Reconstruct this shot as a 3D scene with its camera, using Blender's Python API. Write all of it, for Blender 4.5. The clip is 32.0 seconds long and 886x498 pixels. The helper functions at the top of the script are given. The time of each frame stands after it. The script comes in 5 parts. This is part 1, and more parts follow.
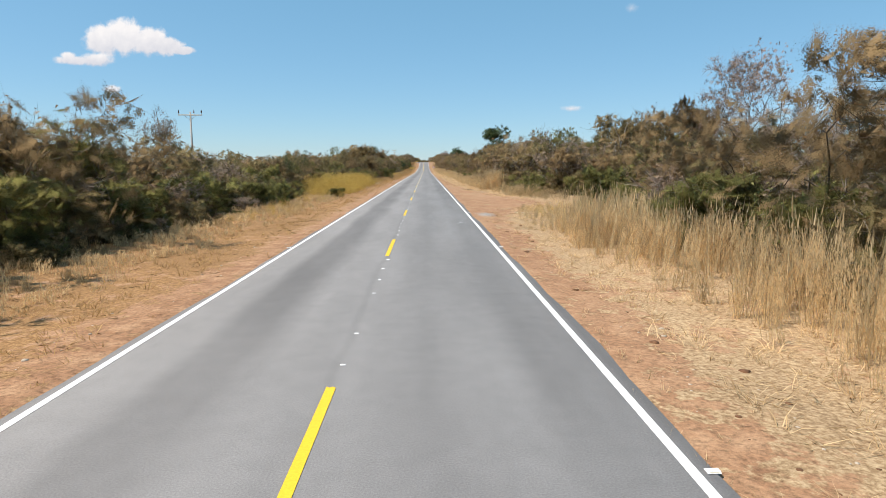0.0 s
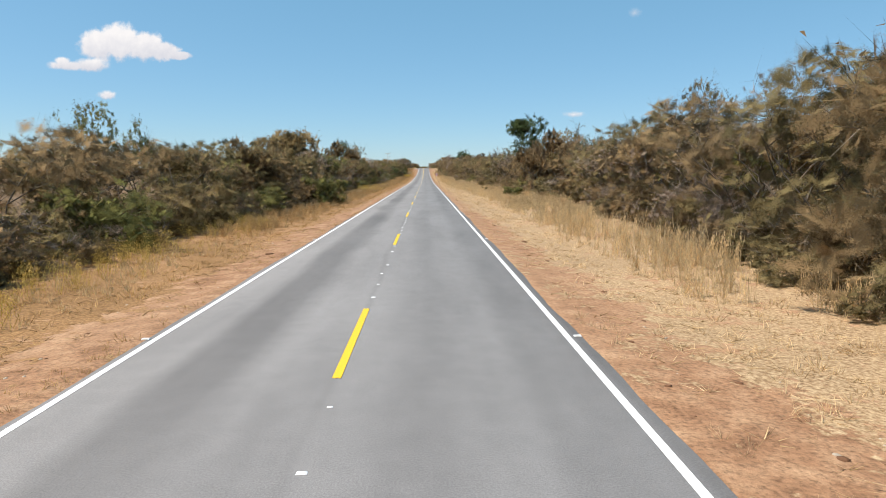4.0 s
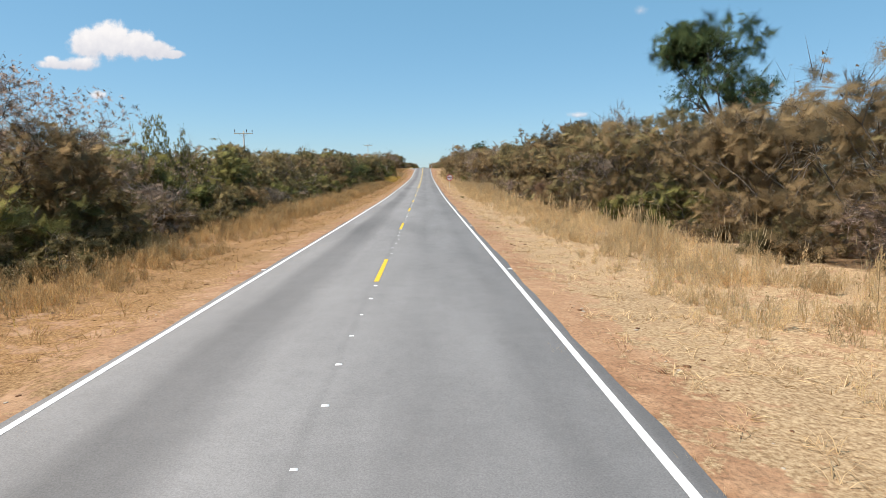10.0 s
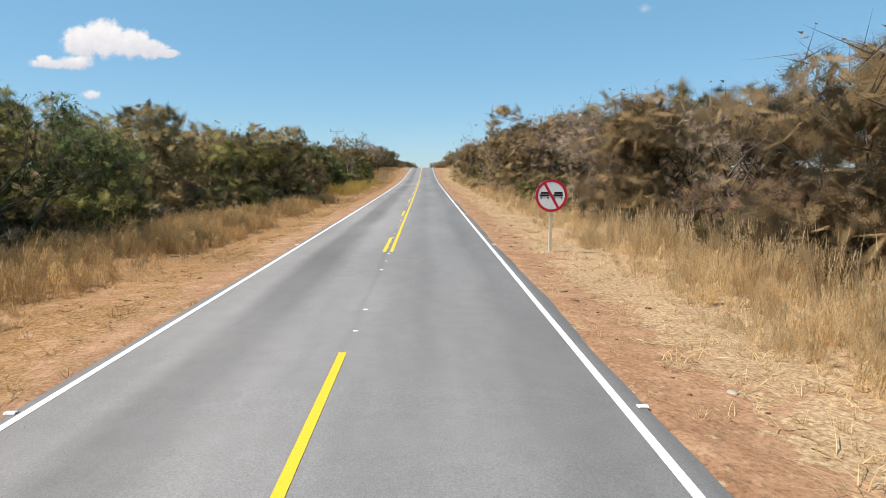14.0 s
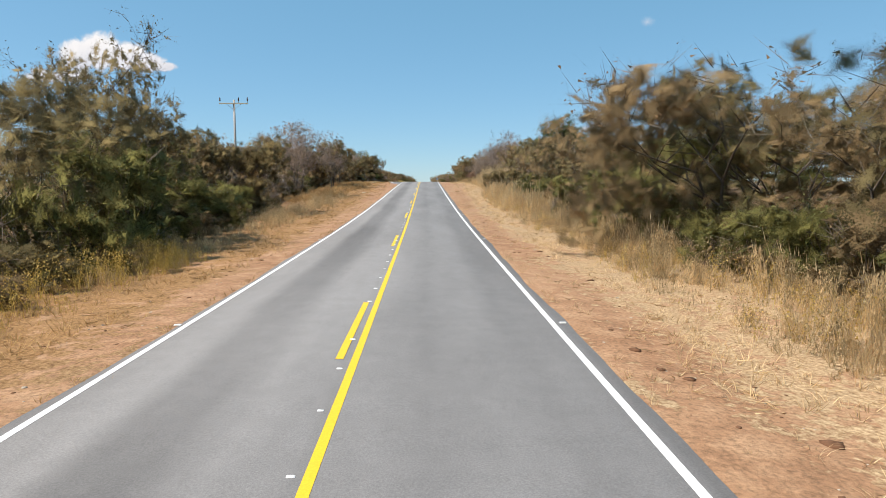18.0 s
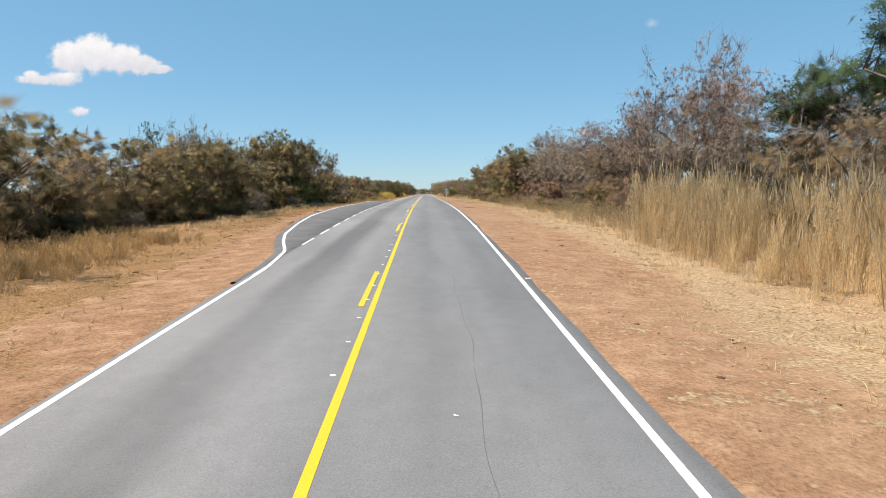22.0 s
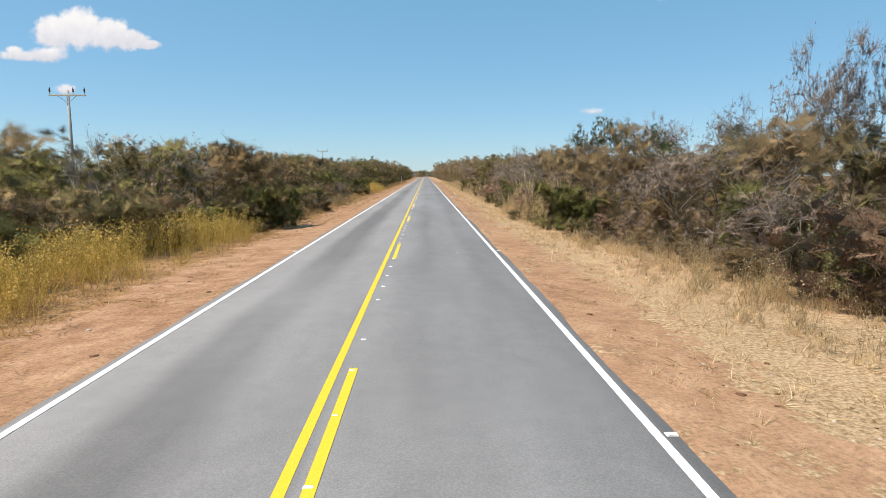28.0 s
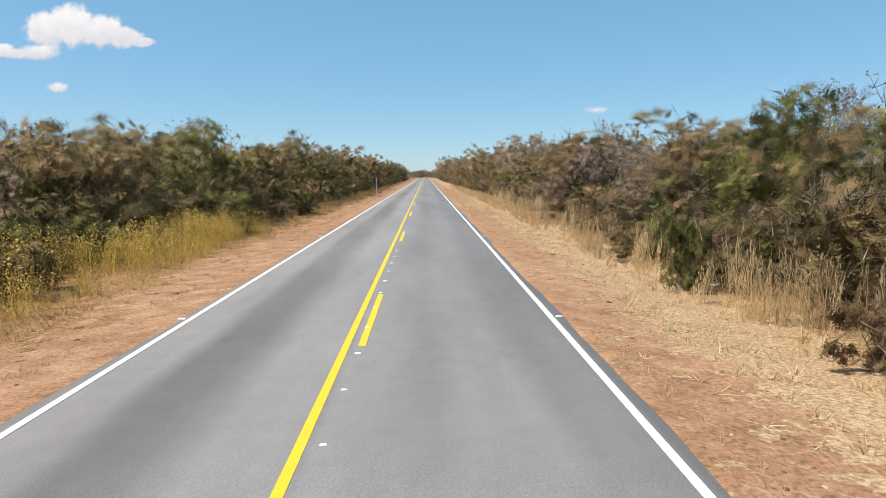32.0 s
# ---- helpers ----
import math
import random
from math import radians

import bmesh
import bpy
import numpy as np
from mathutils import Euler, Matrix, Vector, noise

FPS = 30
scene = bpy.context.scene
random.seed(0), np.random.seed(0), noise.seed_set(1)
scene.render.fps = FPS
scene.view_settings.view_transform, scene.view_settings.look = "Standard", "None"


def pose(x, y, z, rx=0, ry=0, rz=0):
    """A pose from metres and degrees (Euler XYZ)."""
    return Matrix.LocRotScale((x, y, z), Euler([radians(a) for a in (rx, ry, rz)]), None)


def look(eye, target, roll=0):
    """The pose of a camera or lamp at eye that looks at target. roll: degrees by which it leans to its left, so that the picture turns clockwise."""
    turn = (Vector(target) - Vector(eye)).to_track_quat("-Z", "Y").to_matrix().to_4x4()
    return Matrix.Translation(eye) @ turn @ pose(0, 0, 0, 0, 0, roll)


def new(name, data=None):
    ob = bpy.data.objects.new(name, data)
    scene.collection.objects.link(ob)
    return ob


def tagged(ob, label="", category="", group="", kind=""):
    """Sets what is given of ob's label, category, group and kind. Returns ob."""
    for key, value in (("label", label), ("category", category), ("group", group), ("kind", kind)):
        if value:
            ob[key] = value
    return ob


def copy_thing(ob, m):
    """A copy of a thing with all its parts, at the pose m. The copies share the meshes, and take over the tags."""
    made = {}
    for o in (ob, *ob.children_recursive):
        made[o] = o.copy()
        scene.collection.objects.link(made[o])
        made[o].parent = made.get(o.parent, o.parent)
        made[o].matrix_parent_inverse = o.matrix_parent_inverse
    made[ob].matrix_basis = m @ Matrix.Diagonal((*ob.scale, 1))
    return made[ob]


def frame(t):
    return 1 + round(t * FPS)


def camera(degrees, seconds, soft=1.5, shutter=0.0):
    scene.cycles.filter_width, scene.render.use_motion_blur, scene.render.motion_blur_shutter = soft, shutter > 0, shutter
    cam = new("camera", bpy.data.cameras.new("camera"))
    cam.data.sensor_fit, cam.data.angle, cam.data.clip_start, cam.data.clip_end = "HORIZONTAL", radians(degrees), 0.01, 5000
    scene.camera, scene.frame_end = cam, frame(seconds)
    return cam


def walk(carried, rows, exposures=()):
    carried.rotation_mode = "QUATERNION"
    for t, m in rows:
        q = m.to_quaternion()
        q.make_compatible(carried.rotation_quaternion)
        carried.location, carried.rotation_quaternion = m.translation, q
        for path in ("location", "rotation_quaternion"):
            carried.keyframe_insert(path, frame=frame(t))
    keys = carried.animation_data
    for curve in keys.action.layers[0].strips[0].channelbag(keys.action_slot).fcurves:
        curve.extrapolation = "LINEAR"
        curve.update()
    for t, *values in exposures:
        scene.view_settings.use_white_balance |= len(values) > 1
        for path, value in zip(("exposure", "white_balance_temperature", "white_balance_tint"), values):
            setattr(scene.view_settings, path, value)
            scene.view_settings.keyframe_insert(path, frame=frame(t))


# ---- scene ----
# ------------------------------------------------------------------ road line
# The road runs along +y. Its grade falls gently, then climbs to a brow near 530 m.
GRADE_S = [-400, 0, 230, 290, 310, 345, 394, 417, 440, 463, 486, 509, 530, 545, 560, 590, 640, 700, 1200]
GRADE_G = [0, 0, -.002, .002, .009, .012, .015, .019, .028, .042, .046, .042, .036, .020, .008, .005, .004, .003, .002]
_S = np.arange(-400, 5001, 5.0)
_G = np.interp(_S, GRADE_S, GRADE_G)
_Z = np.concatenate([[0], np.cumsum((_G[1:] + _G[:-1]) * 2.5)])
_Z -= np.interp(0, _S, _Z)


def road_z(s):
    return np.interp(s, _S, _Z)


EDGE_R, EDGE_L = 3.65, -3.43          # edge lines; the yellow centre line is x = 0


def edge_r(s):
    """x of the right edge line, which wanders by some centimetres."""
    return EDGE_R + float(np.interp(s, [250, 322, 400, 486, 512, 532, 600, 660], [0, -.05, 0, -.1, -.05, .06, .06, .02]))


EYE = 2.82
FOV = 71.7

# ------------------------------------------------------------------ camera
cam = camera(FOV, 32.0, soft=0.85)
F_PX = 784 / math.tan(radians(FOV / 2))
WAY_T = [0, 8, 9, 10, 11, 12, 13, 14, 17, 18, 19, 20, 21, 22, 23, 24, 25, 28, 32]
WAY_S = [0, 181.9, 204.5, 226.95, 249.4, 272.45, 295.5, 318.3, 386.5, 409.6, 432.6, 455.8, 479.0, 501.5, 524.5, 547.5, 570.5, 639.0, 729.4]
SIDE_T = [0, 3, 6, 9, 12, 14, 17, 20, 24, 28, 31, 32]
SIDE_X = [1.17, 1.17, 1.23, 1.26, 1.30, 1.24, 1.14, 1.20, 1.12, 1.17, 1.13, 1.18]
# the nodding of the cab, read off the clouds, which rise slowly as the road nears them
NOD_T = [0, .5, 1, 1.5, 2, 2.5, 3, 3.5, 4.5, 5.5, 6, 6.5, 7, 7.5, 8, 8.5, 9, 9.5, 10, 10.5, 11, 11.5, 12, 12.5,
         13, 13.5, 14, 14.5, 15.5, 16.5, 17, 17.5, 18, 18.5, 19, 19.5, 20, 20.5, 21, 21.5, 22, 22.5, 23, 23.5, 24,
         24.5, 25, 25.5, 26.5, 27.5, 28, 28.5, 29, 29.5, 30, 30.5, 31, 31.5, 32]
NOD_Y = [37, 49, 58, 45, 40, 39, 46, 45, 47, 49, 50, 48, 57, 46, 41, 37, 43, 45, 44, 45, 54, 48, 42, 47,
         53, 50, 43, 47, 58, 68, 66, 60, 65, 71, 77, 69, 74, 79, 69, 69, 69, 61, 70, 61, 50,
         44, 42, 38, 34, 26, 30, 23, 28, 26, 17, 19, 17, 19, 27]
YAW_T = [0, 32]
YAW_X = [753, 753]
rows = []
for t, nod in zip(NOD_T, NOD_Y):
    s = float(np.interp(t, WAY_T, WAY_S))
    vy = nod + 257 + 0.88 * t
    vx = float(np.interp(t, YAW_T, YAW_X))
    grade = float((road_z(s + 24) - road_z(s + 6)) / 18)
    pitch = -math.degrees(math.atan((441 - vy) / F_PX))
    yaw = -math.degrees(math.atan((784 - vx) / F_PX))
    base = float(road_z(s + 7)) - grade * 7
    rows.append((t, pose(float(np.interp(t, SIDE_T, SIDE_X)), s, base + EYE, 90 + pitch, 0, yaw)))
walk(cam, rows, [(0, 0.45, 6500, 13), (32, 0.45, 6500, 13)])

# ------------------------------------------------------------------ light
scene.cycles.transparent_max_bounces = 48          # many gaps between leaves lie behind one another
SUN_EL, SUN_AZ = 57.0, -106.0          # degrees; azimuth from +y, clockwise
world = bpy.data.worlds.new("sky")
scene.world = world
world.use_nodes = True
wn = world.node_tree.nodes
sky = wn.new("ShaderNodeTexSky")
sky.sky_type = "NISHITA"
sky.sun_disc = False
sky.sun_elevation = radians(SUN_EL)
sky.sun_rotation = radians(SUN_AZ)
sky.altitude = 900
sky.air_density, sky.dust_density, sky.ozone_density = 1.0, 0.3, 3.2
wn["Background"].inputs["Strength"].default_value = 0.089
clear = wn.new("ShaderNodeMix")
clear.data_type, clear.blend_type = "RGBA", "MULTIPLY"
clear.inputs[0].default_value = 1.0
clear.inputs[7].default_value = (1.0, 0.98, 1.03, 1)
deep = wn.new("ShaderNodeHueSaturation")
deep.inputs["Saturation"].default_value = 1.0
world.node_tree.links.new(sky.outputs[0], clear.inputs[6])
world.node_tree.links.new(clear.outputs[2], deep.inputs["Color"])
even = wn.new("ShaderNodeMix")
even.data_type = "RGBA"
even.inputs[0].default_value = 0.42
even.inputs[7].default_value = (1.75, 5.1, 6.8, 1)
world.node_tree.links.new(deep.outputs[0], even.inputs[6])
world.node_tree.links.new(even.outputs[2], wn["Background"].inputs["Color"])
sun = new("sun", bpy.data.lights.new("sun", "SUN"))
sun.data.energy, sun.data.angle, sun.data.color = 4.75, radians(0.53), (1.0, 0.93, 0.82)
_az, _el = radians(SUN_AZ), radians(SUN_EL)
sun.matrix_world = look((0, 0, 0), (-math.sin(_az) * math.cos(_el), -math.cos(_az) * math.cos(_el), -math.sin(_el)))


# ------------------------------------------------------------------ materials
class Mat:
    """A small builder of node materials."""

    def __init__(self, name):
        self.m = bpy.data.materials.new(name)
        self.m.use_nodes = True
        self.t = self.m.node_tree
        self.b = self.t.nodes["Principled BSDF"]
        self.b.inputs["Roughness"].default_value = 0.85
        self.b.inputs["Specular IOR Level"].default_value = 0.25
        self.c = self.add("ShaderNodeTexCoord").outputs["Object"]

    def add(self, kind, **kw):
        n = self.t.nodes.new(kind)
        for k, v in kw.items():
            n.inputs[k].default_value = v
        return n

    def link(self, a, b):
        self.t.links.new(a, b)

    def noise(self, scale, detail=4.0, rough=0.6, stretch=None):
        n = self.add("ShaderNodeTexNoise", Scale=scale, Detail=detail, Roughness=rough)
        if stretch:
            mp = self.add("ShaderNodeMapping", Scale=stretch)
            self.link(self.c, mp.inputs["Vector"])
            self.link(mp.outputs[0], n.inputs["Vector"])
        else:
            self.link(self.c, n.inputs["Vector"])
        return n.outputs["Fac"]

    def ramp(self, fac, *stops):
        r = self.add("ShaderNodeValToRGB")
        e = r.color_ramp.elements
        while len(e) < len(stops):
            e.new(0.5)
        for el, (p, c) in zip(e, stops):
            el.position = p
            el.color = (*c, 1) if isinstance(c, tuple) else (c, c, c, 1)
        self.link(fac, r.inputs[0])
        return r.outputs[0]

    def mix(self, fac, a, b, mode="MIX"):
        n = self.t.nodes.new("ShaderNodeMix")
        n.data_type, n.blend_type = "RGBA", mode
        for i, v in ((0, fac), (6, a), (7, b)):
            sock = n.inputs[i]
            if isinstance(v, (int, float)):
                sock.default_value = v if i == 0 else (v, v, v, 1)
            elif isinstance(v, tuple):
                sock.default_value = (*v, 1)
            else:
                self.link(v, sock)
        return n.outputs[2]

    def math(self, op, a, b=None):
        n = self.t.nodes.new("ShaderNodeMath")
        n.operation = op
        for sock, v in zip(n.inputs, (a, b)):
            if v is None:
                continue
            if isinstance(v, (int, float)):
                sock.default_value = v
            else:
                self.link(v, sock)
        return n.outputs[0]

    def color(self, sock):
        self.link(sock, self.b.inputs["Base Color"])
        return self

    def bump(self, sock, strength=0.3, dist=0.02):
        n = self.add("ShaderNodeBump", Strength=strength, Distance=dist)
        self.link(sock, n.inputs["Height"])
        self.link(n.outputs[0], self.b.inputs["Normal"])
        return self


def leaf_material(name, dark, mid, light, through_part=0.3, patch=0.5):
    """Foliage, twigs or straw: each leaf differs, and patches differ."""
    m = Mat(name)
    geo = m.add("ShaderNodeNewGeometry")
    per_leaf = m.ramp(geo.outputs["Random Per Island"], (0.0, dark), (0.55, mid), (1.0, light))
    tone = m.ramp(m.noise(0.45, 3.0), (0.3, 0.62), (0.7, 1.35))
    info = m.add("ShaderNodeObjectInfo")
    own = m.ramp(info.outputs["Random"], (0.0, (0.78, 0.84, 0.8)), (1.0, (1.2, 1.12, 1.05)))
    c = m.mix(patch, per_leaf, m.mix(1.0, per_leaf, tone, "MULTIPLY"))
    c = m.mix(1.0, c, own, "MULTIPLY")
    m.color(c)
    m.b.inputs["Roughness"].default_value = 0.7
    tr = m.add("ShaderNodeBsdfTranslucent")
    m.link(c, tr.inputs["Color"])
    mixer = m.add("ShaderNodeMixShader", Fac=through_part)
    m.link(m.b.outputs[0], mixer.inputs[1])
    m.link(tr.outputs[0], mixer.inputs[2])
    m.link(mixer.outputs[0], m.t.nodes["Material Output"].inputs["Surface"])
    return m.m


def mass_material(name, dark, mid, light, holes, scale=15.0, stretch=None):
    """A spray of tiny leaves: fine speckle, gaps between the leaves, thinning out towards the spray's rim.
    The attribute 'card' runs from 0 at its middle to 1 at its corners; 'out' points out of the crown."""
    m = Mat(name)
    fine = m.noise(scale * 1.3, 3.0, 0.7, stretch)
    speck = m.ramp(fine, (0.3, dark), (0.5, mid), (0.72, light))
    tone = m.ramp(m.noise(0.4, 3.0), (0.3, 0.72), (0.7, 1.25))
    info = m.add("ShaderNodeObjectInfo")
    own = m.ramp(info.outputs["Random"], (0.0, (0.85, 0.9, 0.86)), (1.0, (1.15, 1.1, 1.05)))
    c = m.mix(1.0, m.mix(1.0, speck, tone, "MULTIPLY"), own, "MULTIPLY")
    m.color(c)
    m.b.inputs["Roughness"].default_value = 0.9
    m.b.inputs["Specular IOR Level"].default_value = 0.1
    tr = m.add("ShaderNodeBsdfTranslucent")
    m.link(c, tr.inputs["Color"])
    if stretch is None:
        out = m.add("ShaderNodeAttribute")
        out.attribute_name = "out"
        m.link(out.outputs["Vector"], m.b.inputs["Normal"])
        card = m.add("ShaderNodeAttribute")
        card.attribute_name = "card"
        sep = m.add("ShaderNodeSeparateXYZ")
        m.link(card.outputs["Vector"], sep.inputs[0])
        rim = m.math("ADD", m.math("ABSOLUTE", sep.outputs["X"]), m.math("ABSOLUTE", sep.outputs["Y"]))
        fill = m.math("SUBTRACT", m.noise(scale * 1.5, 4.0, 0.75), m.math("MULTIPLY", rim, 0.36))
        gap = m.ramp(m.math("ADD", fill, 0.5), (holes - 0.03, 0.0), (holes + 0.03, 1.0))
    else:
        m.bump(fine, 0.3, 0.04)
        gap = m.ramp(m.noise(scale, 5.0, 0.8, stretch), (holes - 0.02, 0.0), (holes + 0.02, 1.0))
    thru = m.add("ShaderNodeBsdfTransparent")
    body = m.add("ShaderNodeMixShader", Fac=0.56)
    m.link(m.b.outputs[0], body.inputs[1])
    m.link(tr.outputs[0], body.inputs[2])
    mixer = m.add("ShaderNodeMixShader")
    m.link(gap, mixer.inputs[0])
    m.link(thru.outputs[0], mixer.inputs[1])
    m.link(body.outputs[0], mixer.inputs[2])
    m.link(mixer.outputs[0], m.t.nodes["Material Output"].inputs["Surface"])
    return m.m


M_OLIVE = leaf_material("olive foliage", (.11, .085, .04), (.19, .15, .073), (.28, .225, .12), .45)
M_GREEN = leaf_material("green foliage", (.07, .078, .026), (.14, .148, .052), (.24, .24, .09), .36)
M_DARKGREEN = leaf_material("dark green foliage", (.03, .05, .018), (.065, .1, .035), (.13, .17, .06), .4)
M_BROWN = leaf_material("dry brown foliage", (.14, .09, .045), (.235, .158, .082), (.33, .235, .13), .45)
M_RED = leaf_material("reddish dry foliage", (.14, .075, .052), (.26, .15, .105), (.37, .24, .165), .36)
M_TWIG = leaf_material("grey brown twigs", (.09, .066, .048), (.16, .122, .092), (.25, .2, .155), 0.0)
M_PALE = leaf_material("pale mauve twigs", (.15, .115, .1), (.27, .217, .192), (.4, .335, .3), 0.1)
M_STRAW = leaf_material("dry straw", (.34, .235, .125), (.56, .42, .245), (.74, .59, .38), 0.45)
M_STRAWDARK = leaf_material("amber straw", (.26, .15, .06), (.46, .295, .13), (.62, .43, .21), 0.45)
M_WEED = leaf_material("yellow green weed", (.31, .21, .048), (.64, .435, .105), (.86, .65, .24), 0.5)
M_DRAB = leaf_material("dry drab weed", (.2, .145, .075), (.37, .28, .155), (.62, .5, .31), 0.4)
M_LITTER = leaf_material("straw litter", (.19, .115, .05), (.43, .305, .155), (.68, .52, .31), 0.1)
M_BROWNLITTER = leaf_material("brown straw litter", (.15, .085, .035), (.31, .2, .09), (.48, .34, .18), 0.1)


MASS = {M_OLIVE.name: mass_material("olive leaf spray", (.165, .124, .06), (.232, .178, .088), (.305, .236, .122), .88),
        M_GREEN.name: mass_material("green leaf spray", (.105, .104, .036), (.165, .16, .057), (.24, .23, .09), .88),
        M_DARKGREEN.name: mass_material("dark green leaf spray", (.045, .064, .03), (.085, .115, .05), (.14, .175, .08), .9),
        M_BROWN.name: mass_material("brown leaf spray", (.205, .138, .074), (.28, .192, .104), (.36, .253, .142), .885),
        M_RED.name: mass_material("reddish leaf spray", (.225, .132, .088), (.322, .2, .137), (.42, .275, .198), .885)}
HAZE = mass_material("mauve twig haze", (.235, .17, .132), (.33, .247, .197), (.44, .342, .282), .92, 24.0)
STRAW_HAZE = mass_material("straw haze", (.42, .3, .16), (.62, .47, .27), (.76, .61, .38), .53, 34.0, (1, 1, .16))
AMBER_HAZE = mass_material("amber straw haze", (.3, .185, .08), (.5, .33, .16), (.66, .47, .26), .53, 34.0, (1, 1, .16))
WEED_HAZE = mass_material("weed leaf haze", (.35, .24, .058), (.61, .425, .115), (.78, .6, .23), .57, 17.0, (1, 1, .999))
DRAB_HAZE = mass_material("drab weed haze", (.24, .175, .095), (.38, .29, .165), (.52, .41, .25), .57, 30.0, (1, 1, .3))


def bark_material():
    m = Mat("bark")
    n = m.noise(9, 6, 0.65, (1, 1, 0.25))
    m.color(m.ramp(n, (0.3, (.06, .048, .038)), (0.6, (.14, .115, .09)), (0.8, (.24, .21, .175))))
    return m.bump(n, 0.5, 0.02).m


def pale_bark_material():
    m = Mat("pale bark")
    n = m.noise(7, 6, 0.65, (1, 1, 0.3))
    m.color(m.ramp(n, (0.3, (.25, .21, .17)), (0.65, (.5, .45, .38))))
    return m.bump(n, 0.4, 0.02).m


M_BARK, M_PALEBARK = bark_material(), pale_bark_material()


def asphalt_material():
    m = Mat("worn asphalt")
    sep = m.add("ShaderNodeSeparateXYZ")
    m.link(m.c, sep.inputs[0])
    x = sep.outputs["X"]
    wob = m.math("MULTIPLY", m.math("SUBTRACT", m.noise(0.11, 2.0), 0.5), 0.7)
    xs = m.math("ADD", x, m.math("MULTIPLY", wob, m.math("LESS_THAN", m.math("ABSOLUTE", x), 3.0)))
    # oil-dark bands along the wheel tracks
    unit = m.math("DIVIDE", m.math("ADD", xs, 8.0), 16.0)
    band = m.ramp(unit, (0.276, .7), (0.286, 1.0), (0.335, .97), (0.358, .58), (0.398, .6), (0.436, 1.02), (0.488, 1.0), (0.4945, .84), (0.501, 1.02),
                  (0.575, .86), (0.60, .99), (0.645, 1.05), (0.675, .9), (0.71, 1.0), (.732, 1.0), (.738, .72))
    blotch = m.ramp(m.noise(0.5, 4.0, 0.6, (1, .18, 1)), (0.25, .8), (0.75, 1.16))
    grain = m.ramp(m.noise(48, 4.0, 0.8), (0.25, .66), (0.5, 1.0), (0.8, 1.4))
    base = m.ramp(m.noise(2.3, 5.0), (0.3, (.212, .203, .198)), (0.7, (.236, .226, .22)))
    fade = m.mix(m.ramp(m.noise(0.06, 2.0, 0.5, (.3, 1, 1)), (0.35, 0.55), (0.65, 1.0)), 1.0, band)
    c = m.mix(1.0, m.mix(1.0, m.mix(1.0, base, fade, "MULTIPLY"), blotch, "MULTIPLY"), grain, "MULTIPLY")
    m.color(c)
    m.b.inputs["Roughness"].default_value = 0.82
    return m.bump(m.noise(90, 2.0), 0.35, 0.008).m


def bay_asphalt_material():
    m = Mat("old dark asphalt")
    grain = m.ramp(m.noise(55, 3.0, 0.7), (0.25, .7), (0.8, 1.3))
    base = m.ramp(m.noise(0.9, 6.0, 0.65), (0.3, (.115, .108, .104)), (0.55, (.16, .151, .145)), (0.8, (.21, .188, .165)))
    m.color(m.mix(1.0, base, grain, "MULTIPLY"))
    return m.bump(m.noise(70, 2.0), 0.4, 0.01).m


def paint_material(name, colour, worn):
    m = Mat(name)
    n = m.noise(5, 6, 0.7)
    dirt = m.ramp(m.noise(38, 4, 0.7), (0.3, .82), (0.6, 1.0))
    c = m.mix(m.ramp(n, (0.64, 0.0), (0.76, worn)), colour, (.2, .19, .18))
    m.color(m.mix(1.0, c, dirt, "MULTIPLY"))
    m.b.inputs["Roughness"].default_value = 0.6
    return m.bump(m.noise(80, 2), 0.2, 0.004).m


M_ASPHALT, M_BAY = asphalt_material(), bay_asphalt_material()
M_WHITE = paint_material("white road paint", (.8, .79, .77), 0.5)
M_YELLOW = paint_material("yellow road paint", (.78, .5, .03), 0.35)


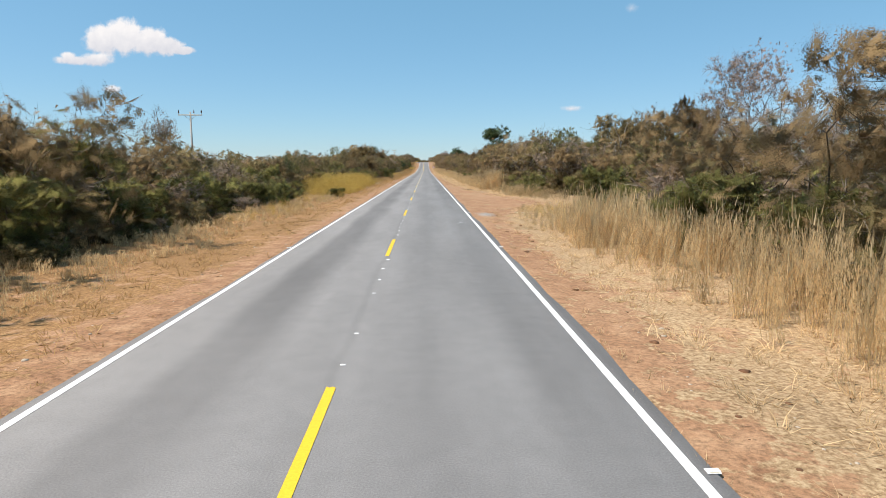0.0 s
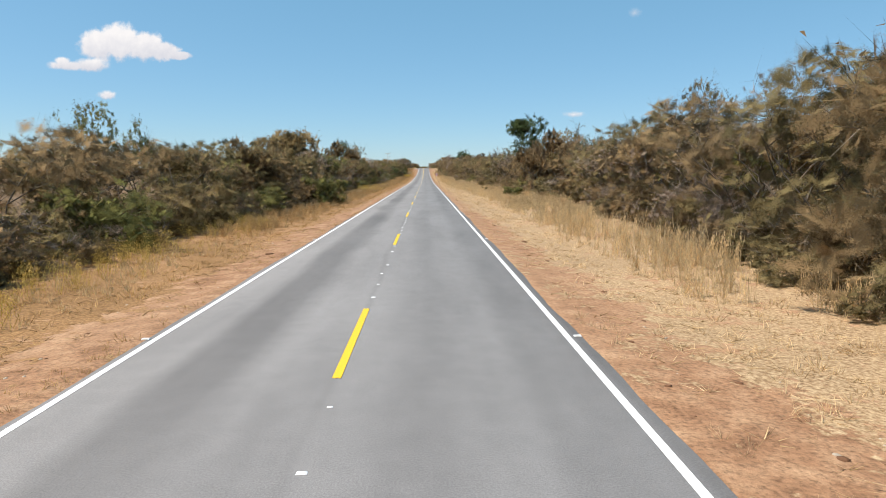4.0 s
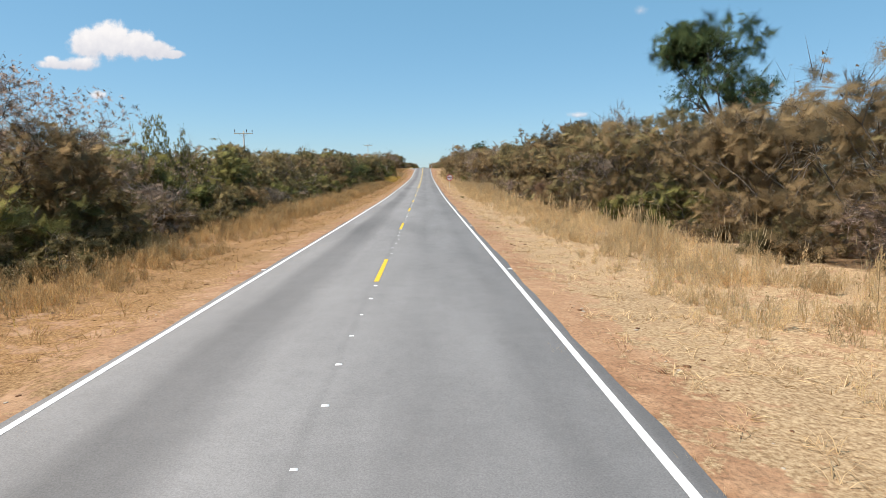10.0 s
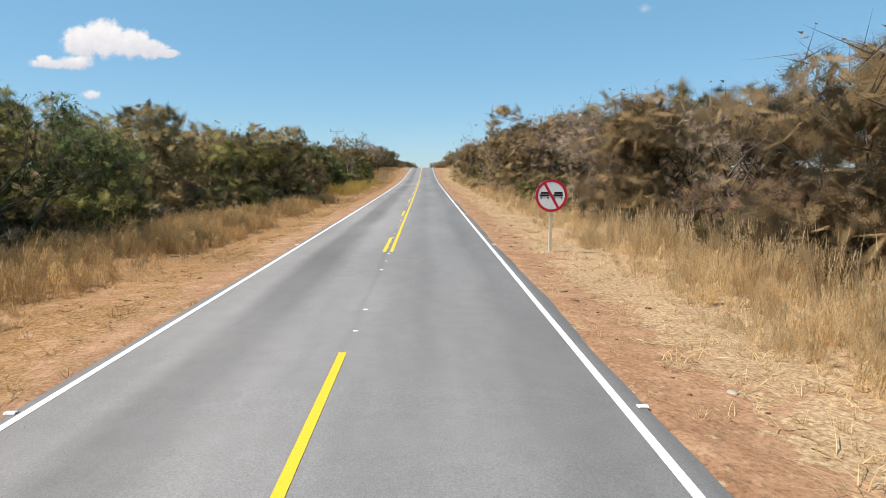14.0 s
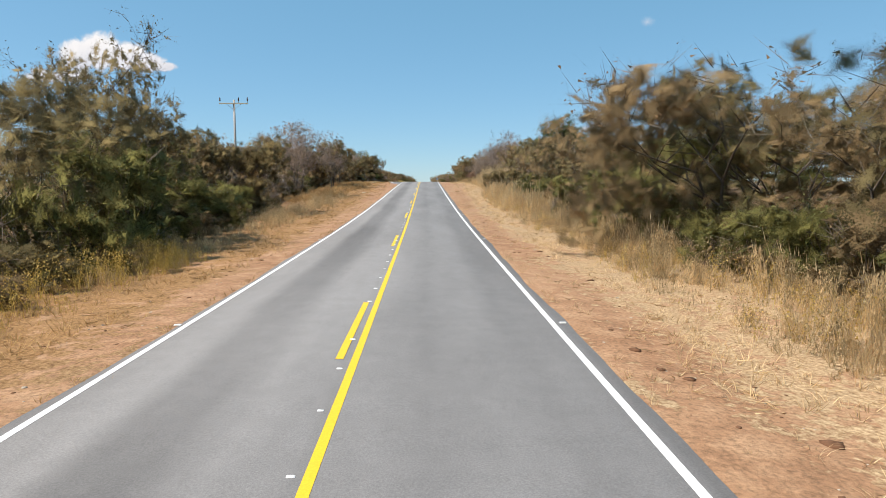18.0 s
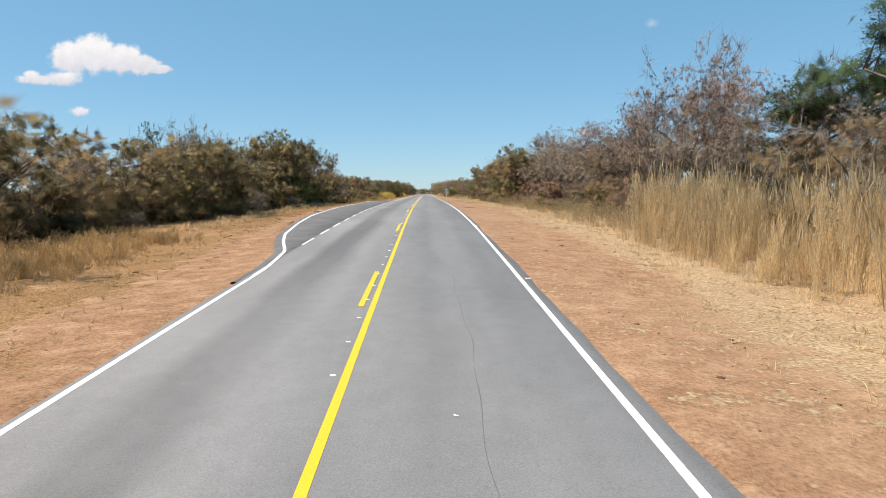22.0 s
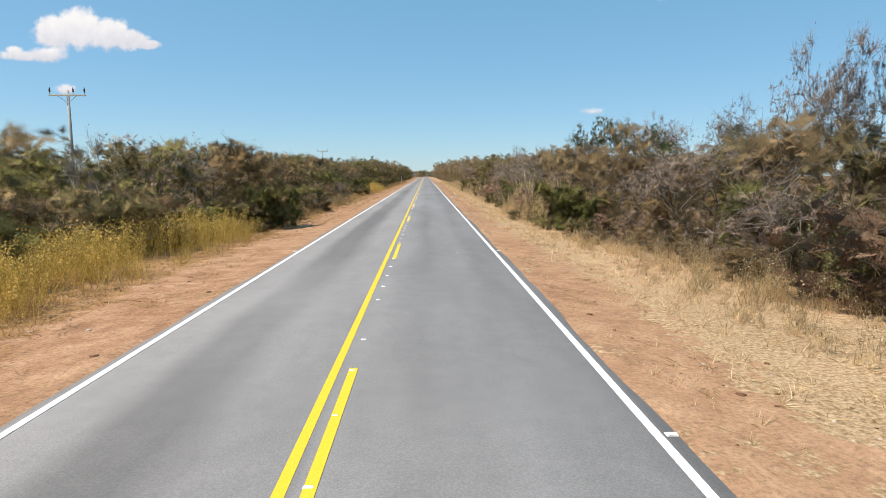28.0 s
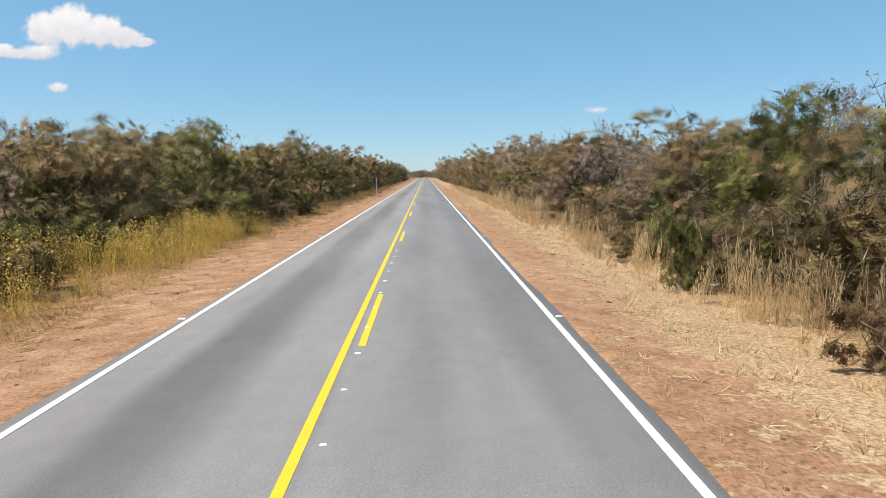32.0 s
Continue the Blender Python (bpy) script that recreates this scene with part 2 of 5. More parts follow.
def ground_material():
    """Red laterite by the road, straw-covered verge, leaf litter under the scrub; the attribute 'bare' holds the wheel-worn soil."""
    m = Mat("laterite and straw ground")
    at = m.add("ShaderNodeAttribute")
    at.attribute_name = "bare"
    lt = m.add("ShaderNodeAttribute")
    lt.attribute_name = "litter"
    fine, mid, big = m.noise(14, 6, 0.7), m.noise(1.6, 5, 0.62), m.noise(0.22, 4)
    soil = m.ramp(mid, (0.28, (.2, .1, .052)), (0.48, (.31, .167, .09)), (0.72, (.43, .262, .15)))
    soil = m.mix(0.7, soil, m.ramp(fine, (0.34, .35), (0.5, 1.0), (0.7, 1.5)), "MULTIPLY")
    soil = m.mix(m.ramp(m.noise(0.09, 3), (0.45, 0.0), (0.65, .25)), soil, (.46, .3, .18))
    straw = m.ramp(fine, (0.3, (.15, .085, .042)), (0.45, (.33, .215, .115)), (0.6, (.52, .375, .22)), (.74, (.68, .52, .33)))
    straw = m.mix(0.6, straw, m.ramp(big, (0.3, .75), (0.7, 1.2)), "MULTIPLY")
    am = m.add("ShaderNodeAttribute")
    am.attribute_name = "amber"
    straw = m.mix(am.outputs["Fac"], straw, m.mix(1.0, straw, (.7, .57, .43), "MULTIPLY"))
    litter = m.ramp(fine, (0.3, (.09, .055, .03)), (0.6, (.2, .125, .065)), (0.8, (.33, .23, .12)))
    clod = m.noise(4.5, 4, 0.65)
    rough = m.math("ADD", m.math("MULTIPLY", m.math("SUBTRACT", m.math("ADD", mid, m.math("MULTIPLY", big, 0.8)), 0.9), 3.4), m.math("MULTIPLY", m.math("SUBTRACT", clod, 0.5), 2.3))
    f1 = m.ramp(m.math("ADD", at.outputs["Fac"], rough), (0.35, 0.0), (0.65, 1.0))
    f2 = m.ramp(m.math("ADD", lt.outputs["Fac"], m.math("MULTIPLY", rough, 0.3)), (0.35, 0.0), (0.65, 1.0))
    c = m.mix(f1, straw, soil)
    m.color(m.mix(f2, c, litter))
    m.b.inputs["Roughness"].default_value = 0.95
    return m.bump(m.mix(0.5, fine, mid), 0.7, 0.06).m


M_GROUND = ground_material()


def plain(name, colour, rough=0.5, metal=0.0, vary=0.15):
    m = Mat(name)
    n = m.ramp(m.noise(12, 5), (0.3, 1 - vary), (0.7, 1 + vary * 0.4))
    m.color(m.mix(1.0, colour, n, "MULTIPLY"))
    m.b.inputs["Roughness"].default_value = rough
    m.b.inputs["Metallic"].default_value = metal
    return m.m


M_CONCRETE = plain("weathered concrete", (.42, .4, .37), 0.9, 0, .3)
M_STEEL = plain("galvanised steel", (.45, .45, .45), 0.45, 0.8, .25)
M_SIGNWHITE = plain("white sign face", (.8, .8, .8), 0.4, 0, .08)
M_SIGNRED = plain("red sign border", (.5, .02, .035), 0.4, 0, .1)
M_SIGNBLACK = plain("black sign figure", (.015, .015, .016), 0.4, 0, .05)
M_SIGNBLUE = plain("blue sign face", (.03, .17, .42), 0.4, 0, .1)
M_POST = plain("cream painted post", (.68, .62, .48), 0.6, 0, .25)
M_GREYBACK = plain("grey sign back", (.06, .06, .065), 0.6, 0.2, .2)
M_CRACK = plain("dark crack filler", (.165, .158, .152), 0.8, 0, .3)
M_INSUL = plain("brown porcelain", (.1, .05, .03), 0.3)
M_STONE = plain("pale stone", (.5, .42, .33), 0.9, 0, .35)
M_CLOD = plain("dark laterite clod", (.17, .085, .045), 0.95, 0, .4)
M_BONE = plain("sun-bleached wood", (.66, .57, .43), 0.85, 0, .3)

# ------------------------------------------------------------------ mesh helpers
def mesh_from(name, verts, tris, material, quads=None):
    """A mesh from arrays of vertices and triangles (and quads)."""
    me = bpy.data.meshes.new(name)
    verts = np.asarray(verts, dtype=np.float32).reshape(-1, 3)
    tris = np.asarray(tris, dtype=np.int32).reshape(-1, 3)
    quads = np.zeros((0, 4), np.int32) if quads is None else np.asarray(quads, dtype=np.int32).reshape(-1, 4)
    loops = np.concatenate([tris.ravel(), quads.ravel()])
    starts = np.concatenate([np.arange(len(tris)) * 3, len(tris) * 3 + np.arange(len(quads)) * 4]).astype(np.int32)
    me.vertices.add(len(verts))
    me.vertices.foreach_set("co", verts.ravel())
    me.loops.add(len(loops))
    me.loops.foreach_set("vertex_index", loops.astype(np.int32))
    me.polygons.add(len(starts))
    me.polygons.foreach_set("loop_start", starts)
    me.update(calc_edges=True)
    me.materials.append(material)
    return me


def bm_mesh(name, bm, material, smooth=False):
    me = bpy.data.meshes.new(name)
    if smooth:
        for f in bm.faces:
            f.smooth = True
    bm.to_mesh(me)
    bm.free()
    me.materials.append(material)
    return me


def part(name, bm, material, parent, label="", smooth=False):
    """Links a bmesh as one mesh object under a thing or a part."""
    ob = new(name, bm_mesh(name, bm, material, smooth))
    ob.parent = parent
    if label:
        tagged(ob, label)
    return ob


def box(bm, cx, cy, cz, sx, sy, sz, bevel=0.0, m=None):
    r = bmesh.ops.create_cube(bm, size=1, matrix=(m or Matrix()) @ Matrix.Translation((cx, cy, cz)) @ Matrix.Diagonal((sx, sy, sz, 1)))
    if bevel:
        vs = set(r["verts"])
        es = [e for e in bm.edges if e.verts[0] in vs and e.verts[1] in vs]
        bmesh.ops.bevel(bm, geom=es, offset=bevel, segments=2, affect="EDGES", profile=0.6)


def rod(bm, a, b, r1, r2=None, seg=10):
    a, b = Vector(a), Vector(b)
    m = Matrix.Translation((a + b) / 2) @ (b - a).to_track_quat("Z", "Y").to_matrix().to_4x4()
    bmesh.ops.create_cone(bm, cap_ends=True, segments=seg, radius1=r1, radius2=r1 if r2 is None else r2, depth=(b - a).length, matrix=m)


# ------------------------------------------------------------------ plan of the roadside
# stations along the road: where the scrub begins, how high it stands, how wide the bare soil is
LEFT_S = [-40, 15, 45, 75, 110, 150, 185, 220, 250, 300, 340, 400, 430, 470, 510, 550, 600, 640, 656, 672, 700, 738, 750, 762, 800, 1000]
LEFT_FRONT = [10.5, 11, 11.5, 13, 10.5, 9.0, 11.4, 11.2, 10.5, 11.0, 12, 9.4, 9.0, 13, 16.5, 12.4, 9.0, 10.2, 10.6, 8.0, 8.2, 8.8, 10.6, 9.0, 8.5, 8.5]
LEFT_HIGH = [6, 6.2, 4.0, 3.8, 4.6, 4.8, 6.0, 5.8, 5.0, 4.9, 6.6, 6.0, 5.6, 5.6, 6.2, 5.6, 4.2, 4.4, 4.6, 4.8, 4.9, 5.0, 5.2, 5.4, 6.0, 6.5]
LEFT_SOIL = [4.9, 4.9, 4.5, 5.0, 5.4, 4.9, 4.7, 4.5, 4.4, 4.2, 4.5, 4.9, 5.0, 5.4, 6.4, 8.0, 6.6, 6.4, 6.4, 6.4, 6.2, 6.2, 6.2, 6.2, 6.2, 6]
RIGHT_S = [-40, 15, 34, 43, 48, 60, 66, 76, 100, 150, 200, 250, 300, 330, 375, 420, 460, 490, 520, 560, 600, 640, 670, 700, 740, 800, 1000]
RIGHT_FRONT = [10, 10.5, 12.0, 15, 18, 17, 13.5, 11.5, 10.5, 16.5, 17.0, 14.5, 12.2, 12, 11, 11.0, 10.4, 12, 14.5, 12.8, 10.6, 13, 8.4, 8.8, 9.5, 9.5, 9]
RIGHT_HIGH = [5.4, 5.4, 4.6, 4.8, 5.2, 5.4, 5.4, 6.4, 6.8, 6.6, 6.6, 6.6, 7.2, 6.6, 8.2, 8.6, 5.3, 6.8, 5.4, 6.9, 6.2, 5.2, 4.8, 5.0, 5.4, 6.5, 7.5]
RIGHT_SOIL = [5.3, 5.2, 5.8, 7.8, 11.5, 10.0, 8.8, 7.4, 5.8, 5.0, 5.0, 5.0, 5.1, 5.3, 5.5, 5.6, 5.6, 6.4, 8.0, 8.4, 7.4, 6.2, 5.6, 5.6, 5.7, 6.2, 6]


def front(side, s):
    return np.interp(s, LEFT_S, LEFT_FRONT) if side < 0 else np.interp(s, RIGHT_S, RIGHT_FRONT)


def high(side, s):
    return np.interp(s, LEFT_S, LEFT_HIGH) if side < 0 else np.interp(s, RIGHT_S, RIGHT_HIGH)


def soil_edge(side, s):
    return np.interp(s, LEFT_S, LEFT_SOIL) if side < 0 else np.interp(s, RIGHT_S, RIGHT_SOIL)


BAY_S = [516, 519.5, 523, 526, 529, 535, 542, 556, 587, 593, 600]
BAY_X = [-3.43, -3.46, -3.75, -4.5, -5.1, -5.75, -6.3, -6.6, -6.6, -5.35, -3.43]


def bay_x(s):
    """x of the bus bay's outer line."""
    return np.interp(s, BAY_S, BAY_X)


def wave(x, y):
    """Low unevenness of the verge."""
    return 0.5 * np.sin(x * 1.7 + np.sin(y * 0.31) * 2) * np.sin(y * 0.53 + x * 0.4) + 0.5 * np.sin(x * 0.6 - y * 0.21)


def ground_z(x, s):
    """Height of the ground beside the road."""
    x, s = np.asarray(x, float), np.asarray(s, float)
    inner = np.where(x < 0, np.minimum(bay_x(s), EDGE_L) - 0.2, EDGE_R + 0.34)
    d = np.where(x < 0, inner - x, x - inner)
    out = np.clip(d, 0, None)
    rise = -0.03 - 0.18 * np.clip(out / 3.0, 0, 1) + 0.05 * wave(x, s) * np.clip(out / 1.0, 0, 1) + 0.25 * np.clip((out - 6) / 30, 0, 1)
    return road_z(s) + np.where(d < 0, -0.09, rise)


# ------------------------------------------------------------------ ground
gx = np.array([-900, -400, -200, -100, -60, -40, -30, -24, -20, -17, -15, -13.5, -12.2, -11, -10, -9.2, -8.5, -7.9, -7.35, -7.1, -6.8, -6.4, -6.0,
               -5.6, -5.2, -4.8, -4.4, -4.05, -3.8, -3.6, -3.3, 0, 3.6, 4.0, 4.2, 4.5, 4.9, 5.3, 5.7, 6.2, 6.8, 7.5, 8.3, 9.2, 10.2, 11.4, 12.8,
               14.5, 16.5, 19, 22, 26, 32, 42, 60, 100, 200, 400, 900])
gs = np.concatenate([np.arange(-400, -40, 40), np.arange(-40, 840, 1.6), np.arange(840, 1300, 20), np.arange(1300, 5000, 200)])
GX, GS = np.meshgrid(gx, gs)
GZ = ground_z(GX, GS)
nx, ns = len(gx), len(gs)
idx = np.arange(nx * ns).reshape(ns, nx)
quads = np.stack([idx[:-1, :-1], idx[:-1, 1:], idx[1:, 1:], idx[1:, :-1]], -1).reshape(-1, 4)
me = mesh_from("ground", np.stack([GX, GS, GZ], -1), [], M_GROUND, quads)
edge = np.where(GX < 0, soil_edge(-1, GS), soil_edge(1, GS))
fr = np.where(GX < 0, front(-1, GS), front(1, GS))
bare = np.clip((edge + 0.55 - np.abs(GX)) / 1.1, 0, 1)
litter = np.clip((np.abs(GX) - fr + 0.8) / 2.0, 0, 1)
amber = np.clip(-GX / 4 - .3, 0, 1)
for nm, arr in (("bare", bare), ("litter", litter), ("amber", amber)):
    a = me.attributes.new(nm, "FLOAT", "POINT")
    a.data.foreach_set("value", arr.ravel().astype(np.float32))
for p in me.polygons:
    p.use_smooth = True
ground = tagged(new("ground", me), "red laterite verge with dry straw and leaf litter", "ground", kind="structure")


# ------------------------------------------------------------------ road
def strip(name, s0, s1, xa, xb, lift, material, step=4.0, thick=0.0):
    """A strip along the road between two lines xa(s), xb(s), lying lift above its crown."""
    s = np.unique(np.concatenate([np.arange(s0, s1, step), [s1]]))
    a = np.array([xa(q) if callable(xa) else xa for q in s])
    b = np.array([xb(q) if callable(xb) else xb for q in s])
    z = road_z(s) + lift
    rowsv = [np.stack([a, s, z], -1), np.stack([b, s, z], -1)]
    n = len(s)
    i = np.arange(n - 1)
    q = [np.stack([i, i + n, i + n + 1, i + 1], -1)]
    if thick:
        rowsv = [np.stack([a - .12, s, z - thick], -1)] + rowsv + [np.stack([b + .12, s, z - thick], -1)]
        q = [np.stack([i + k * n, i + (k + 1) * n, i + (k + 1) * n + 1, i + k * n + 1], -1) for k in range(3)]
    return mesh_from(name, np.concatenate(rowsv), [], material, np.concatenate(q))


def ragged(x, amp, seed):
    return lambda s: x + amp * (math.sin(s * 0.9 + seed) * 0.5 + math.sin(s * 0.37 + seed * 2) * 0.7 + math.sin(s * 2.3 + seed) * 0.3)


road = tagged(new("road", strip("road", -400, 1250, ragged(EDGE_L - 0.17, .04, 1), ragged(EDGE_R + 0.24, .05, 5), 0.0, M_ASPHALT, 0.8, 0.1)),
              "straight worn grey asphalt road with two lanes", "road", kind="structure")
bay = tagged(new("bus_bay", strip("bus_bay", 517, 600.5, lambda s: bay_x(s) - 0.3, EDGE_L - 0.2, 0.004, M_BAY, 1.0, 0.1)),
             "old dark asphalt bus bay beside the lane", "bus bay", kind="structure")


def line_thing(name, me, label):
    ob = tagged(new(name, me), label, "road marking", kind="structure")
    return ob


line_thing("edge_line", strip("edge_line", -60, 1250, lambda s: edge_r(s) - .056, lambda s: edge_r(s) + .056, .004, M_WHITE), "solid white edge line painted on the asphalt")
line_thing("edge_line", strip("edge_line", -60, 519, EDGE_L - .053, EDGE_L + .053, .004, M_WHITE), "solid white edge line painted on the asphalt")
line_thing("edge_line", strip("edge_line", 580, 1250, EDGE_L - .053, EDGE_L + .053, .006, M_WHITE), "solid white edge line painted on the asphalt")
line_thing("bay_line", strip("bay_line", 518, 599.5, lambda s: bay_x(s) - .06, lambda s: bay_x(s) + .06, .008, M_WHITE, 0.8), "white line curving round the bus bay")
line_thing("centre_line", strip("centre_line", 339.3, 599.6, 0.0, .12, .004, M_YELLOW), "solid yellow no-passing line on the asphalt")
line_thing("centre_line", strip("centre_line", 595.6, 1250, -.2, -.08, .004, M_YELLOW), "solid yellow no-passing line on the asphalt")


def flat_dash(name, length, width, material):
    """One painted dash with ragged ends, thin but proud of the asphalt."""
    bm = bmesh.new()
    n = 6
    top = [(-width / 2 + width * k / n, 0.02 * math.sin(k * 2.1)) for k in range(n + 1)]
    end = [(-width / 2 + width * k / n, length + 0.02 * math.sin(k * 1.7 + 1)) for k in range(n, -1, -1)]
    f = bm.faces.new([bm.verts.new((x, y, 0.004)) for x, y in top + end])
    r = bmesh.ops.extrude_face_region(bm, geom=[f])
    bmesh.ops.translate(bm, verts=[v for v in r["geom"] if isinstance(v, bmesh.types.BMVert)], vec=(0, 0, 0.004))
    bmesh.ops.recalc_face_normals(bm, faces=bm.faces)
    return bm_mesh(name, bm, material)


def lay(s):
    """The pose of a mark lying on the road at s."""
    return math.degrees(math.atan(float(np.interp(s, GRADE_S, GRADE_G))))


dash_me = flat_dash("centre_dash", 4.4, 0.125, M_YELLOW)
for x0, first, last in ((-0.05, 3.2 - 48, 339), (-0.19, 339.3, 596), (0.12, 611.3, 1000)):
    s = first
    while s < last:
        d = new("centre_dash", dash_me)
        at = s + float(np.interp(s, [400, 440, 475, 517, 531, 548, 565, 581], [0, -.6, -.9, -1.2, -1.2, -.2, .8, 0]))
        d.matrix_world = pose(x0, at, float(road_z(at)) - 0.001, lay(at), 0, 0)
        tagged(d, "yellow painted dash of the centre line", "road marking", "centre dashes", "structure")
        s += 16.0
bay_dash = flat_dash("bay_dash", 2.35, 0.1, M_WHITE)
for k in range(14):
    s = 524.8 + 4.0 * k
    d = new("bay_dash", bay_dash)
    d.matrix_world = pose(-3.5, s, float(road_z(s)) + 0.004, lay(s), 0, 0)
    tagged(d, "short white dash between lane and bus bay", "road marking", "bay dashes", "structure")


# ------------------------------------------------------------------ foliage prototypes
def unit(v):
    return v / np.maximum(np.linalg.norm(v, axis=-1, keepdims=True), 1e-6)


def leaf_tris(r, centres, size, flat=0.0, long=2.0):
    """One small pointed leaf (a triangle) at each centre."""
    n = len(centres)
    a = unit(r.normal(size=(n, 3)) * (1, 1, 1 - flat))
    b = unit(np.cross(a, r.normal(size=(n, 3))))
    sz = size * r.uniform(0.6, 1.4, (n, 1))
    p0 = centres - b * sz * 0.5
    p1 = centres + b * sz * 0.5
    p2 = centres + a * sz * long
    v = np.stack([p0, p1, p2], 1).reshape(-1, 3)
    return v, np.arange(n * 3).reshape(-1, 3)


def twig_tris(starts, ends, w, r):
    """Thin tapering slivers from starts to ends."""
    d = unit(ends - starts)
    b = unit(np.cross(d, r.normal(size=d.shape))) * w
    v = np.stack([starts - b, starts + b, ends], 1).reshape(-1, 3)
    return v, np.arange(len(starts) * 3).reshape(-1, 3)


def join(chunks):
    vs, fs, k = [], [], 0
    for v, f in chunks:
        vs.append(v)
        fs.append(f + k)
        k += len(v)
    return np.concatenate(vs), np.concatenate(fs)


def limb_tube(points, radii, seg=5):
    """A bent tapering tube through points."""
    pts = np.asarray(points, float)
    vs, fs = [], []
    for i, p in enumerate(pts):
        d = unit(pts[min(i + 1, len(pts) - 1)] - pts[max(i - 1, 0)])
        u = unit(np.cross(d, (0.31, 0.77, 0.2)))
        w = np.cross(d, u)
        for k in range(seg):
            a = 2 * math.pi * k / seg
            vs.append(p + radii[i] * (math.cos(a) * u + math.sin(a) * w))
    for i in range(len(pts) - 1):
        for k in range(seg):
            a, b = i * seg + k, i * seg + (k + 1) % seg
            fs += [(a, b, b + seg), (a, b + seg, a + seg)]
    return np.array(vs), np.array(fs)


def sliver(points, radius):
    """A thin twig of two crossed slivers."""
    p = np.asarray(points, float)
    d = unit(p[-1] - p[0])
    b = unit(np.cross(d, (0.31, 0.77, 0.2))) * radius
    c = np.cross(d, b)
    v = np.array([p[0] - b, p[0] + b, p[-1], p[0] - c, p[0] + c])
    return v, np.array([(0, 1, 2), (3, 4, 2)])


def grow(r, height, stems, spread, levels, trunk_r, lean=0.1, up=0.35, split=3, first=0.4, seg=5, cheap=False):
    """A branching skeleton: returns tubes and the tips with their directions."""
    tubes, tips = [], []

    def branch(p, d, length, rad, level):
        n = 4 if not cheap else (3 if level == 0 else 2)
        pts, q, dd = [p], p.copy(), d.copy()
        for k in range(n):
            dd = unit(dd + r.normal(size=3) * 0.16 + np.array([0, 0, up * 0.15]))
            q = q + dd * length / n
            pts.append(q.copy())
        if cheap and level == levels:
            pass
        elif level >= 3 or (cheap and level >= 2):
            tubes.append(sliver(pts, rad))
        else:
            tubes.append(limb_tube(pts, np.linspace(rad, rad * 0.55, n + 1), (3 if cheap else seg) if level == 0 else (4 if level == 1 and not cheap else 3)))
        if level == levels:
            tips.append((pts[len(pts) // 2], q, dd, length))
            return
        for k in range(split):
            at = pts[-1] if k else pts[-2]
            side = unit(r.normal(size=3) * (1, 1, 0.45))
            branch(at.copy(), unit(dd * (1 - spread) + side * spread + np.array([0, 0, up * 0.4])), length * r.uniform(0.55, 0.85), rad * 0.58, level + 1)

    for k in range(stems):
        a = r.uniform(0, 6.28)
        d = unit(np.array([math.cos(a) * (lean + (0.35 if stems > 1 else 0)), math.sin(a) * (lean + (0.35 if stems > 1 else 0)), 1.0]))
        base = np.array([math.cos(a) * 0.12 * (stems > 1), math.sin(a) * 0.12 * (stems > 1), -0.15])
        branch(base, d, height * first, trunk_r * r.uniform(0.7, 1.0), 0)
    v, f = join(tubes)
    return v, f, tips


def crown(r, tips, n_leaf, leaf, n_twig, spray, flat=0.2, droop=0.0):
    """Twigs and leaves sprayed round the tips of a skeleton."""
    mids = np.array([t[0] for t in tips])
    ends = np.array([t[1] for t in tips])
    dirs = np.array([t[2] for t in tips])
    k = r.integers(0, len(tips), n_twig)
    u = r.uniform(0, 1, (n_twig, 1))
    st = mids[k] * (1 - u) + ends[k] * u
    en = st + unit(dirs[k] * 0.7 + r.normal(size=(n_twig, 3)) * 0.9 + np.array([0, 0, 0.15 - droop])) * spray * r.uniform(0.5, 1.25, (n_twig, 1))
    tw = twig_tris(st, en, 0.0065, r)
    if not n_leaf:
        return None, tw
    j = r.integers(0, n_twig, n_leaf)
    w = r.uniform(0.25, 1.0, (n_leaf, 1))
    c = st[j] * (1 - w) + en[j] * w + r.normal(size=(n_leaf, 3)) * spray * 0.05
    return leaf_tris(r, c, leaf, flat), tw


